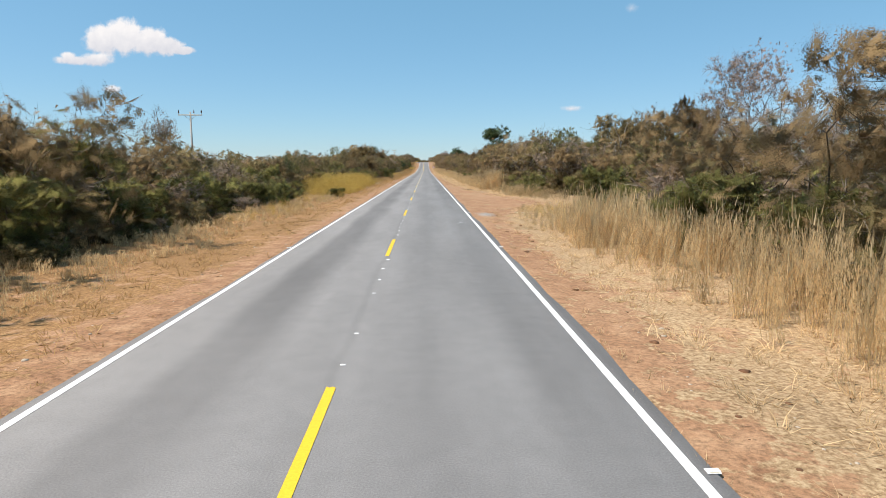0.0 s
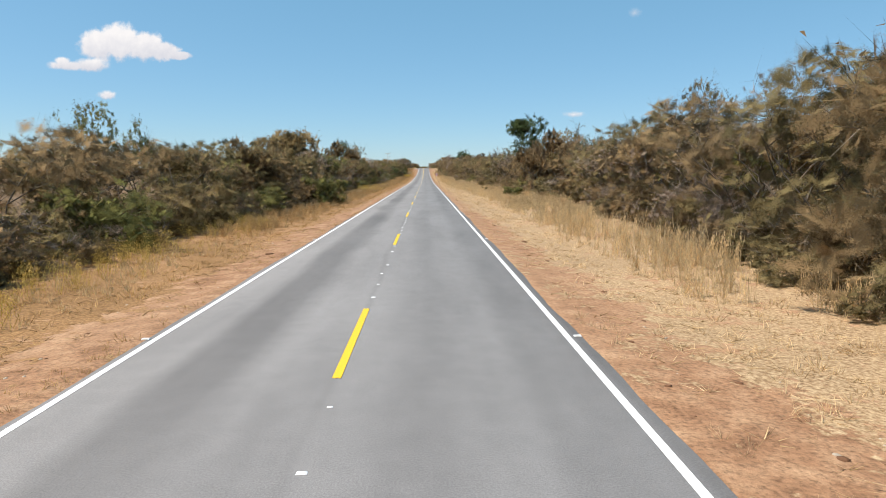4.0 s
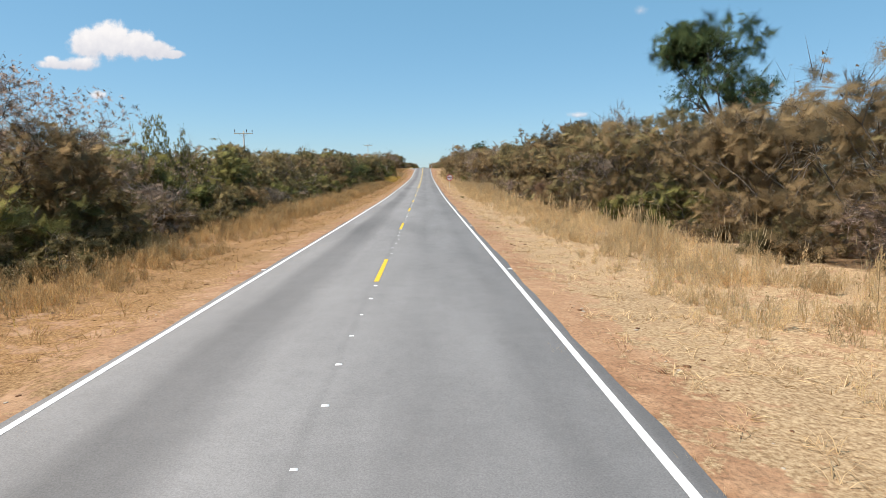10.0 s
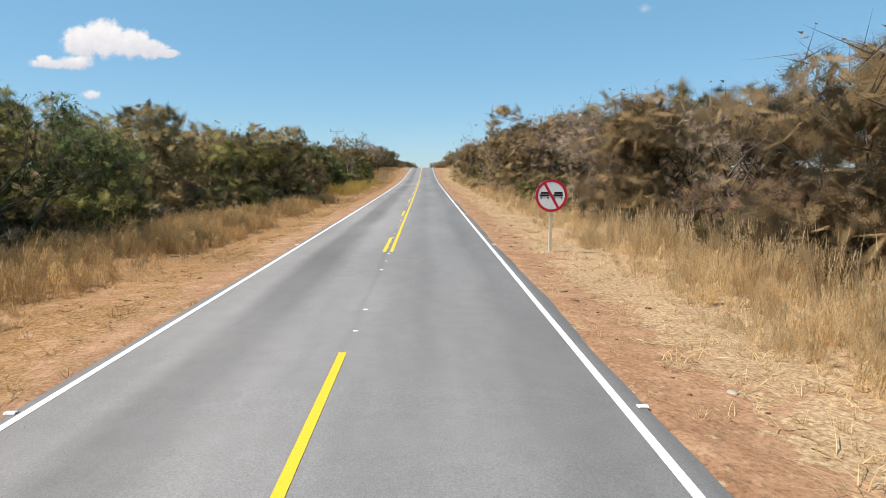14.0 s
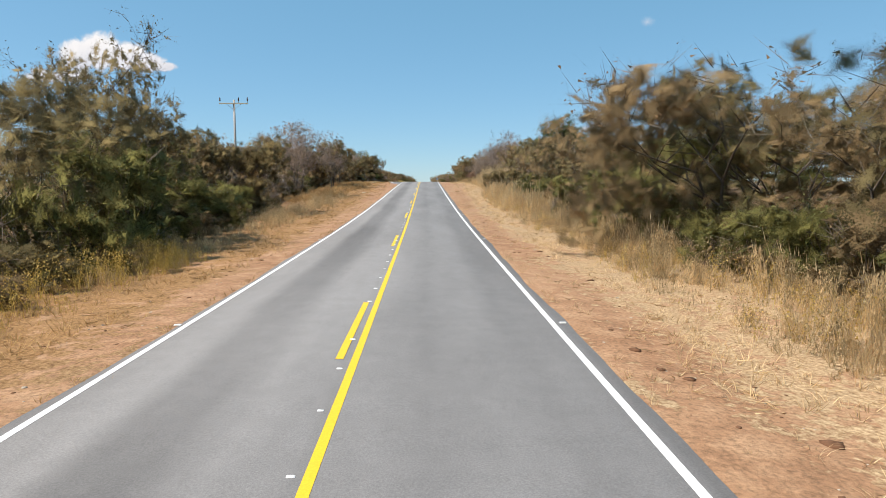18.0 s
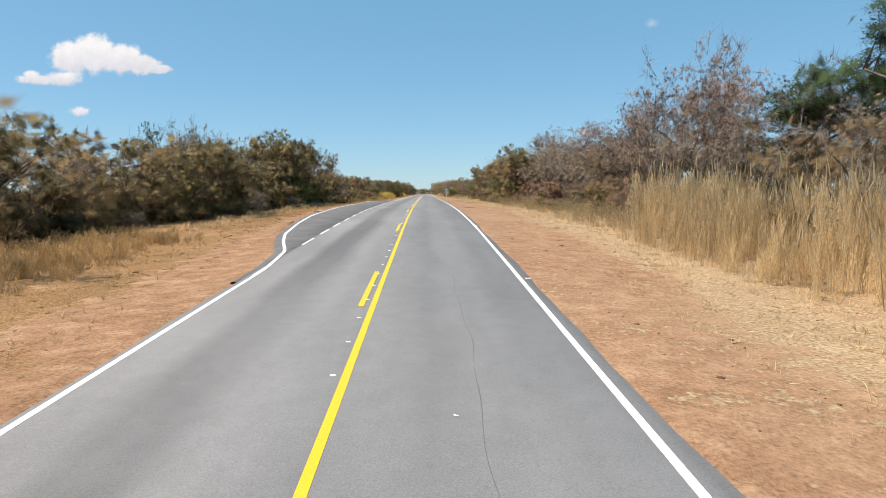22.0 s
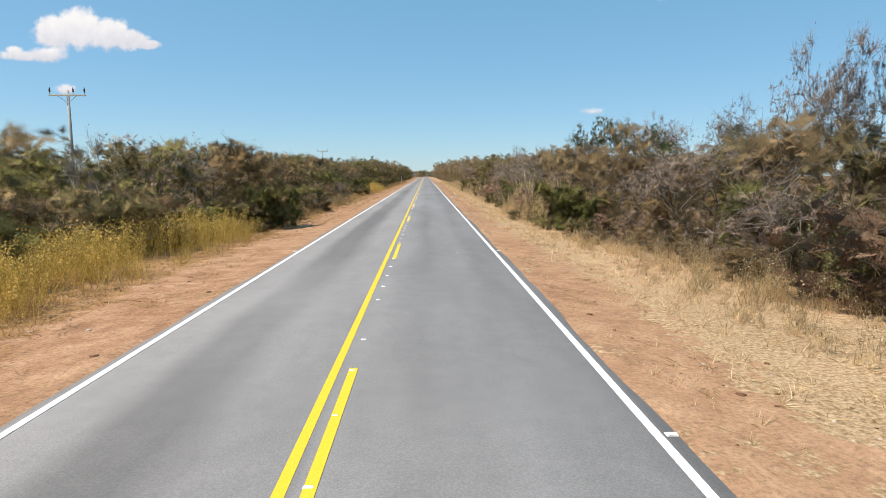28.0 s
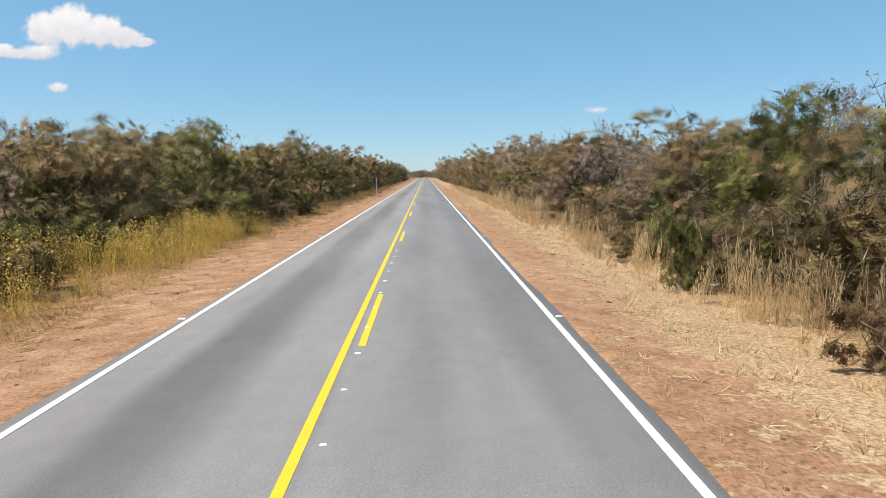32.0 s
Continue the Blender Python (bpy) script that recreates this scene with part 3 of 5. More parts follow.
def sprays(r, tips, count, size, skirt=0.0, lobes=6):
    """Ragged four-cornered sprays of tiny leaves: most lie in rounded lobes of the crown, the rest along the twigs and low down.
    Returns vertices, triangles, the way out of the crown at each vertex and its place on the spray."""
    ends = np.array([t[1] for t in tips])
    mids = np.array([t[0] for t in tips])
    top = float(np.percentile(ends[:, 2], 97))
    heart = np.array([ends[:, 0].mean(), ends[:, 1].mean(), top * .45])
    lobe_c = ends[r.choice(len(ends), lobes, replace=len(ends) < lobes)] * .92 + heart * .08
    lobe_r = top * r.uniform(.13, .24, lobes)
    pick = r.choice(lobes, count, p=lobe_r ** 2 / (lobe_r ** 2).sum())
    way = unit(r.normal(size=(count, 3)))
    c = lobe_c[pick] + way * (lobe_r[pick] * r.uniform(.15, 1, count) ** .4)[:, None] * (1.15, 1.15, .8)
    k = r.integers(0, len(tips), count)
    u = r.uniform(-.4, .95, (count, 1))
    along = r.uniform(size=count) < .34
    c[along] = (mids[k] * (1 - u) + ends[k] * u + r.normal(size=(count, 3)) * size * .4)[along]
    low = r.uniform(size=count) < skirt
    c[low, 2] *= r.uniform(.1, .6, int(low.sum()))
    c[:, 2] = np.maximum(c[:, 2], size * .5)
    out = unit(way * .55 * ~(along | low)[:, None] + unit(c - heart) * .5 + (0, 0, .62) + r.normal(size=(count, 3)) * .2)
    a = unit(r.normal(size=(count, 3)))
    b = unit(np.cross(a, r.normal(size=(count, 3))))
    sz = size * r.uniform(.6, 1.35, (count, 1))
    ring = []
    for j in range(4):
        t = j * math.pi / 2
        ring.append(c + (a * math.cos(t) * 1.3 + b * math.sin(t)) * sz * r.uniform(.7, 1.15, (count, 1)) + r.normal(size=(count, 3)) * size * .1)
    v = np.stack(ring, 1).reshape(-1, 3)
    i = np.arange(count)[:, None] * 4
    f = np.concatenate([i + np.array([[0, 1, 2]]), i + np.array([[0, 2, 3]])])
    card = np.tile(np.array([(1, 0, 0), (0, 1, 0), (-1, 0, 0), (0, -1, 0)], float), (count, 1))
    return v, f, np.repeat(out, 4, 0), card


def set_vectors(me, key, arr):
    me.attributes.new(key, "FLOAT_VECTOR", "POINT").data.foreach_set("vector", np.asarray(arr, np.float32).ravel())


class Plant:
    """A prototype: unit-height arrays of wood, twigs and leaves, and their materials."""

    def __init__(self, seed, wood_m, twig_m, leaf_m, height, stems, spread, levels, trunk_r, n_leaf, leaf, n_twig, spray, **kw):
        r = np.random.default_rng(seed)
        flat, droop = kw.pop("flat", 0.2), kw.pop("droop", 0.0)
        n_clump, clump_r = kw.pop("clumps", (0, 1))
        skirt, lobes = kw.pop("skirt", 0.0), kw.pop("lobes", 6)
        self.far = kw.pop("far", False)        # stands so deep in the scrub that its stems never show
        v, f, tips = grow(r, height, stems, spread, levels, trunk_r, **kw)
        leaves, twigs = crown(r, tips, n_leaf, leaf, n_twig, spray, flat, droop)
        self.wood, self.twigs, self.leaves = (v, f), twigs, leaves
        if twig_m is M_PALE:
            n_clump, clump_r = int(n_clump * 1.5), clump_r * .62
        self.mass = sprays(r, tips, n_clump, clump_r, skirt, lobes) if n_clump else None
        self.mass_m = (HAZE if twig_m is M_PALE else MASS[leaf_m.name]) if n_clump else None
        self.wood_m, self.twig_m, self.leaf_m = wood_m, twig_m, leaf_m
        allv = np.concatenate([v, twigs[0]] + ([leaves[0]] if leaves else []))
        self.height = float(np.percentile(allv[:, 2], 99.5))
        c = allv[allv[:, 2] > self.height * 0.3]
        self.radius = float(np.percentile(np.hypot(c[:, 0], c[:, 1]), 92))

    def thing(self, name, label, category, group=""):
        """Builds it once as a thing: an empty with a trunk and a crown of twigs and leaves."""
        e = new(name)
        o = new("trunk", mesh_from("trunk", *self.wood, self.wood_m))
        o.parent = e
        bits = [(self.twigs, self.twig_m), (self.leaves, self.leaf_m), (self.mass, self.mass_m)]
        bits = [q for q in bits if q[0] is not None]
        v, f = join([q[0][:2] for q in bits])
        me = mesh_from("crown", v, f, bits[0][1])
        if self.mass is not None:
            lead = np.zeros((len(v) - len(self.mass[0]), 3))
            set_vectors(me, "out", np.concatenate([lead, self.mass[2]]))
            set_vectors(me, "card", np.concatenate([lead, self.mass[3]]))
        for _, mm in bits[1:]:
            me.materials.append(mm)
        me.polygons.foreach_set("material_index", np.repeat(np.arange(len(bits)), [len(q[0][1]) for q in bits]).astype(np.int32))
        o = new("crown", me)
        o.parent = e
        return tagged(e, label, category, group)

# thicket prototypes: shrubs of 2 to 4 m and small trees of 5 to 8 m
def shrub(seed, leaf_m, twig_m, n_leaf, n_twig, n_spray):
    return Plant(seed, M_TWIG, twig_m, leaf_m, 3.0, 5, .6, 2, .024, n_leaf // 2, .036, n_twig, .55, first=.3, split=3, cheap=True, clumps=(int(n_spray * 1.5), .34), skirt=.42)


def treelet(seed, leaf_m, twig_m, n_leaf, n_twig, n_spray):
    return Plant(seed, M_BARK, twig_m, leaf_m, 6.0, 3, .56, 3, .05, n_leaf // 2, .04, n_twig, .65, first=.3, split=3, cheap=True, clumps=(int(n_spray * 1.9), .38), skirt=.34)


def deep_tree(seed, leaf_m, twig_m, n_leaf, n_twig, n_spray):
    return Plant(seed, M_BARK, twig_m, leaf_m, 6.0, 3, .54, 2, .08, n_leaf, .045, n_twig, .7, first=.36, split=3, cheap=True, clumps=(int(n_spray * 1.5), .5), skirt=.2, far=True)


SHRUBS = {"olive": [shrub(11 + k, M_OLIVE, M_TWIG, 420, 140, 190) for k in range(3)], "brown": [shrub(21 + k, M_BROWN, M_TWIG, 320, 320, 160) for k in range(3)],
          "green": [shrub(31 + k, M_GREEN, M_TWIG, 480, 100, 210) for k in range(3)], "red": [shrub(41 + k, M_RED, M_TWIG, 300, 360, 150) for k in range(2)],
          "bare": [shrub(51 + k, M_BROWN, M_PALE, 140, 480, 170) for k in range(2)]}
TREELETS = {"olive": [treelet(61 + k, M_OLIVE, M_TWIG, 420, 140, 240) for k in range(2)], "brown": [treelet(71 + k, M_BROWN, M_TWIG, 340, 300, 220) for k in range(2)],
            "green": [treelet(81 + k, M_GREEN, M_TWIG, 460, 110, 260) for k in range(2)], "red": [treelet(91 + k, M_RED, M_PALE, 300, 360, 200) for k in range(2)],
            "bare": [treelet(101 + k, M_RED, M_PALE, 160, 520, 230) for k in range(2)]}
DEEP = {"olive": [deep_tree(161, M_OLIVE, M_TWIG, 60, 40, 150)], "brown": [deep_tree(171, M_BROWN, M_TWIG, 60, 50, 140)], "green": [deep_tree(181, M_GREEN, M_TWIG, 60, 40, 150)],
        "red": [deep_tree(191, M_RED, M_PALE, 50, 80, 130)], "bare": [deep_tree(196, M_RED, M_PALE, 20, 200, 90)]}
KINDS = ["olive", "brown", "green", "red", "bare"]
# end of stretch, then weights of the kinds: front shrubs and trees behind
LEFT_MIX = [(60, (5, 2, 4, 0, 2), (4, 3, 1, 0, 2)), (125, (6, 2, 2, 0, 1), (5, 3, 1, 0, 2)), (260, (5, 4, 2, 0, 2), (5, 4, 1, 0, 2)),
            (360, (6, 2, 5, 0, .5), (6, 2, 4, 0, .5)), (455, (4, 1, 7, 0, .5), (5, 2, 5, 0, .5)), (560, (4, 5, 1, 0, 3), (3, 5, 0, 0, 3)),
            (650, (6, 3, 3, 1, .5), (4, 4, 1, 1, 1)), (1300, (5, 3, 5, .5, .3), (5, 3, 4, .5, .4))]
RIGHT_MIX = [(40, (3, 2, 6, 0, 1), (3, 4, 3, 0, 3)), (75, (3, 2, 6, 0, 2), (3, 3, 3, 0, 3)), (125, (4, 5, 2, 0, 1), (5, 5, 1, 0, 2)),
             (340, (4, 6, 1, .5, 1), (5, 6, 0, .5, 1)), (425, (3, 7, 1, 2, 1), (3, 7, 0, 3, 1)), (475, (4, 3, 5, 0, 1), (4, 4, 2, 0, 1)),
             (518, (6, 3, 2, 0, 1), (5, 4, 1, 1, 2)), (575, (1, 4, 0, 8, 1), (0, 3, 0, 8, 4)), (610, (6, 5, 2, 1, 1), (5, 6, 1, 2, 2)),
             (672, (3, 6, 2, 3, .5), (2, 6, 1, 4, 1)), (726, (3, 2, 4, 5, 0), (2, 2, 1, 9, 0)), (1300, (3, 6, 3, 3, .5), (2, 5, 1, 5, 1))]


def kind_at(side, s, row, r):
    mix = LEFT_MIX if side < 0 else RIGHT_MIX
    w = next((m[1 + row] for m in mix if s < m[0]), mix[-1][1 + row])
    w = np.array(w, float)
    return KINDS[int(r.choice(5, p=w / w.sum()))]


def tile(items):
    """Joins many placed copies: items of (vertices, triangles, matrix 4x4 array)."""
    vs, fs, k = [], [], 0
    for v, f, m, *_ in items:
        vs.append((v @ m[:3, :3].T + m[:3, 3]).astype(np.float32))
        fs.append(f + k)
        k += len(v)
    return np.concatenate(vs), np.concatenate(fs)


def place(x, s, scale, turn, wide=1.0, sink=0.0, tilt=0.0):
    c, sn = math.cos(turn), math.sin(turn)
    m = np.eye(4)
    m[:3, :3] = np.array([[c * wide, -sn * wide, tilt], [sn * wide, c * wide, 0], [0, 0, 1]]) * scale
    m[:3, 3] = (x, s, float(ground_z(x, s)) - sink)
    return m


stuff = {}


def sow(plant, m):
    """Adds one copy of a plant to the thicket of its own materials."""
    if not plant.far:
        stuff.setdefault(("wood", plant.wood_m), []).append((*plant.wood, m))
    stuff.setdefault(("twigs", plant.twig_m), []).append((*plant.twigs, m))
    if plant.mass is not None:
        stuff.setdefault(("mass", plant.mass_m), []).append((*plant.mass[:2], m, plant.mass[2], plant.mass[3]))
    if plant.leaves is not None and not plant.far:
        stuff.setdefault(("leaves", plant.leaf_m), []).append((*plant.leaves, m))


r = np.random.default_rng(3)
shrub_things = []
# shrubs that stand out along the verge: kind, x, s, height, width
SPECIMENS = [
    ("green", 12.9, 172.6, 1.4, 3.7), ("green", -11.8, 54.0, 2.2, 4.5), ("green", -10.6, 47.2, 2.3, 3.6), ("green", 13.6, 43.3, 3.3, 3.8), ("green", 17.0, 76.3, 3.2, 4.2),
    ("green", -8.2, 153.0, 3.2, 3.8), ("green", -9.0, 149.0, 3.0, 3.6), ("green", 15.0, 482, 3.8, 6.0), ("olive", 11.0, 494.5, 3.6, 4.0), ("green", 9.0, 671.1, 2.2, 2.8),
    ("green", -9.3, 677.2, 3.0, 3.9), ("green", -7.2, 673.9, 3.0, 3.3), ("green", 8.3, 672.4, 2.8, 3.4), ("bare", -8.5, 706.4, 2.5, 2.0), ("green", 7.7, 701.5, 1.4, 1.2),
    ("green", 8.7, 694.4, 2.6, 2.2), ("olive", 8.9, 720.4, 2.6, 2.8), ("green", -8.8, 730.5, 3.2, 4.2), ("green", 7.9, 745.2, 2.2, 1.5), ("brown", 8.2, 738.2, 1.6, 1.6),
    ("brown", -8.0, 414.5, 1.8, 2.1), ("green", -10.8, 434.1, 4.6, 5.6), ("green", -10.2, 428.5, 3.6, 4.4), ("green", 12.4, 175.4, 1.1, 1.6), ("brown", 8.3, 406.7, 1.3, 2.0),
    ("green", 10.2, 467.4, 2.6, 2.2), ("green", -12.4, 566.4, 3.3, 3.5), ("green", 11.7, 200.3, 0.8, 1.5), ("olive", -10.6, 262.2, 1.9, 2.9), ("green", -7.6, 60.9, 1.2, 2.0),
    ("green", 5.9, 304.2, .32, .6), ("brown", -10.7, 590.6, 2.6, 3.0), ("brown", -9.2, 600.3, 2.2, 2.5), ("green", 10.2, 612.2, 2.8, 3.6), ("olive", 11.4, 500.0, 2.6, 3.4), ("brown", 12.6, 345.0, 2.6, 3.0),
]
for side in (-1, 1):
    # front row: every second shrub is a thing of its own
    s, k = -14.0, 0
    while s < 1080:
        f = float(front(side, s))
        kind = kind_at(side, s, 0, r)
        p = SHRUBS[kind][int(r.integers(len(SHRUBS[kind])))] if s < 770 else DEEP[kind][0]
        hgt = float(r.uniform(1.7, 3.3)) * (0.8 if f < 9 else 1.0)
        x = side * (f + hgt * 0.42 + float(r.uniform(-0.3, 1.1)))
        sc = hgt / p.height
        gap = (side > 0 and 42 < s < 60)
        near = any(q[1] * side > 0 and abs(q[2] - s) < 1.2 + q[4] / 2 and abs(x) < abs(q[1]) + 1.2 for q in SPECIMENS)
        if not gap and not near:
            if s < 800 and k % 3 == 0 and len(shrub_things) < 280:
                shrub_things.append((kind, p, x, s, sc, float(r.uniform(0, 6.28)), 1.15))
            else:
                sow(p, place(x, s, sc, float(r.uniform(0, 6.28)), 1.15, 0.05))
        s += float(r.uniform(1.8, 3.1)) * (1 if s < 770 else 1.5)
        k += 1
    # low brush between the grass and the scrub
    s = -12.0
    while s < 780:
        f = float(front(side, s))
        kind = ("brown", "olive", "bare")[int(r.choice(3, p=(.5, .35, .15)))]
        p = SHRUBS[kind][int(r.integers(len(SHRUBS[kind])))]
        if not (side > 0 and 40 < s < 62):
            sow(p, place(side * (f + float(r.uniform(-.5, 1.4))), s, float(r.uniform(.6, 1.5)) / p.height, float(r.uniform(0, 6.28)), 1.5, 0.05))
        s += float(r.uniform(1.6, 3.4))
    # second row, taller
    s = -14.0
    while s < 1100:
        f, hh = float(front(side, s)), float(high(side, s))
        kind = kind_at(side, s, 1, r)
        p = TREELETS[kind][int(r.integers(len(TREELETS[kind])))] if s < 790 else DEEP[kind][0]
        hgt = hh * float(r.uniform(0.8, 1.16))
        x = side * (f + 2.6 + float(r.uniform(0, 2.8)))
        sow(p, place(x, s, hgt / p.height, float(r.uniform(0, 6.28)), 1.1, 0.1))
        s += float(r.uniform(2.5, 4.3)) * (1 if s < 820 else 1.5)
    # low fill and trees deep behind
    s = -10.0
    while s < 1150:
        f, hh = float(front(side, s)), float(high(side, s))
        kind = kind_at(side, s, 1, r)
        p = DEEP[kind][0]
        sow(p, place(side * (f + 8 + float(r.uniform(0, 7))), s, hh * float(r.uniform(0.85, 1.15)) / p.height, float(r.uniform(0, 6.28)), 1.3, 0.1))
        s += float(r.uniform(4.5, 7.5))
    s = -10.0
    while s < 1400:
        f, hh = float(front(side, s)), float(high(side, s))
        kind = kind_at(side, s, 1, r)
        p = DEEP[kind][0]
        sow(p, place(side * (f + 17 + float(r.uniform(0, 30))), s, hh * float(r.uniform(0.9, 1.25)) / p.height, float(r.uniform(0, 6.28)), 1.35, 0.1))
        s += float(r.uniform(7, 12))
for k in range(260):
    side = -1 if k % 2 else 1
    s = -20 + 5.2 * k
    p = DEEP[kind_at(side, s, 1, r)][0]
    sow(p, place(side * float(r.uniform(48, 150)), s, 1.35 * float(r.uniform(.75, 1.2)), float(r.uniform(0, 6.28)), 1.7, 0.1))
# woods closing the far end of the view
for k in range(90):
    p = DEEP["olive" if k % 3 else "brown"][0]
    sow(p, place(float(r.uniform(-160, 160)), float(r.uniform(1260, 1420)), 1.5 * float(r.uniform(.7, 1.2)), float(r.uniform(0, 6.28)), 1.6, 0.1))

NAMES = {M_OLIVE.name: ("olive_thicket", "dense olive scrub foliage along the road"), M_BROWN.name: ("brown_thicket", "dry brown scrub foliage along the road"),
         M_GREEN.name: ("green_thicket", "green scrub foliage along the road"), M_RED.name: ("reddish_thicket", "dry reddish scrub foliage along the road")}
for (what, mat), items in stuff.items():
    v, f = tile(items)
    if what == "leaves":
        nm, lb = NAMES[mat.name]
    elif what == "mass":
        nm, lb = "leaf_sprays", "soft dense leaf sprays of the dry scrub"
    elif what == "twigs":
        nm, lb = ("bare_twigs", "bare grey brown twigs of the dry scrub") if mat is M_TWIG else ("pale_twigs", "pale leafless twigs of the dry scrub")
    else:
        nm, lb = "scrub_stems", "thin grey brown stems of the dry scrub"
    me = mesh_from(nm, v, f, mat)
    if what == "mass":
        set_vectors(me, "out", unit(np.concatenate([q[3] @ q[2][:3, :3].T for q in items])))
        set_vectors(me, "card", np.concatenate([q[4] for q in items]))
    tagged(new(nm, me), lb, "thicket", kind="stuff")

for k, (kind, x, s, hgt, wide) in enumerate(SPECIMENS):
    p = SHRUBS[kind][k % len(SHRUBS[kind])]
    shrub_things.append((kind, p, x, s, hgt / p.height, k * 2.1, wide / 2 / (p.radius * hgt / p.height)))
LOOK = {"olive": "olive-leaved roadside shrub with thin grey stems", "brown": "dry brown roadside shrub full of fine twigs",
        "green": "green leafy roadside shrub with thin stems", "red": "reddish dry roadside shrub full of twigs",
        "bare": "nearly leafless pale grey roadside shrub"}
built = {}
for kind, p, x, s, sc, turn, wide in shrub_things:
    m = Matrix(place(x, s, sc, turn, wide, 0.05).tolist())
    if id(p) not in built:
        built[id(p)] = p.thing("shrub", LOOK[kind], "shrub", "roadside shrubs")
        built[id(p)].matrix_basis = m
    else:
        src = built[id(p)]
        c = copy_thing(src, Matrix())
        c.matrix_basis = m

# ------------------------------------------------------------------ trees that stand out
TREES = {
    "leafy": [Plant(201 + k, M_BARK, M_TWIG, M_DARKGREEN, 12, 1, .52, 4, .26, 2600, .06, 500, 1.15, first=.28, split=3, seg=8, clumps=(800, .8)) for k in range(2)],
    "sparse": [Plant(211 + k, M_BARK, M_TWIG, (M_GREEN, M_OLIVE, M_DARKGREEN)[k], 8, 2, .62, 4, .09, 2800, .036, 1100, .6, first=.3, split=3, seg=6, clumps=(800, .3)) for k in range(3)],
    "bare": [Plant(221 + k, M_BARK, M_PALE, M_RED, 8, 2, .6, 4, .08, 500, .028, 2600, .5, first=.3, split=3, seg=6, clumps=(1300, .3), lobes=9) for k in range(3)],
    "brown": [Plant(231 + k, M_BARK, M_TWIG, (M_OLIVE, M_BROWN)[k], 7, 3, .58, 4, .07, 1800, .034, 900, .5, first=.26, split=3, seg=6, clumps=(1300, .36), lobes=9) for k in range(2)],
    "red": [Plant(241, M_BARK, M_PALE, M_RED, 7, 3, .58, 4, .07, 1200, .034, 1200, .5, first=.26, split=3, seg=6, clumps=(1200, .38), lobes=9)],
    "dead": [Plant(251, M_PALEBARK, M_PALE, M_BROWN, 7, 1, .4, 2, .13, 0, .1, 60, .8, first=.5, split=2, seg=7)],
    "pale": [Plant(261, M_PALEBARK, M_PALE, M_BROWN, 7, 2, .45, 3, .1, 200, .04, 1100, .7, first=.38, split=3, seg=7, clumps=(110, .32))],
}
TREE_LABEL = {"leafy": "tall dark green leafy tree above the scrub", "sparse": "open-crowned thin-leaved tree among the scrub",
              "bare": "leafless mauve grey tree with fine twigs", "brown": "broad bushy olive brown tree of the scrub",
              "red": "reddish dry tree with fine twigs", "dead": "dead pale trunk with broken limbs", "pale": "pale-barked almost leafless tree"}
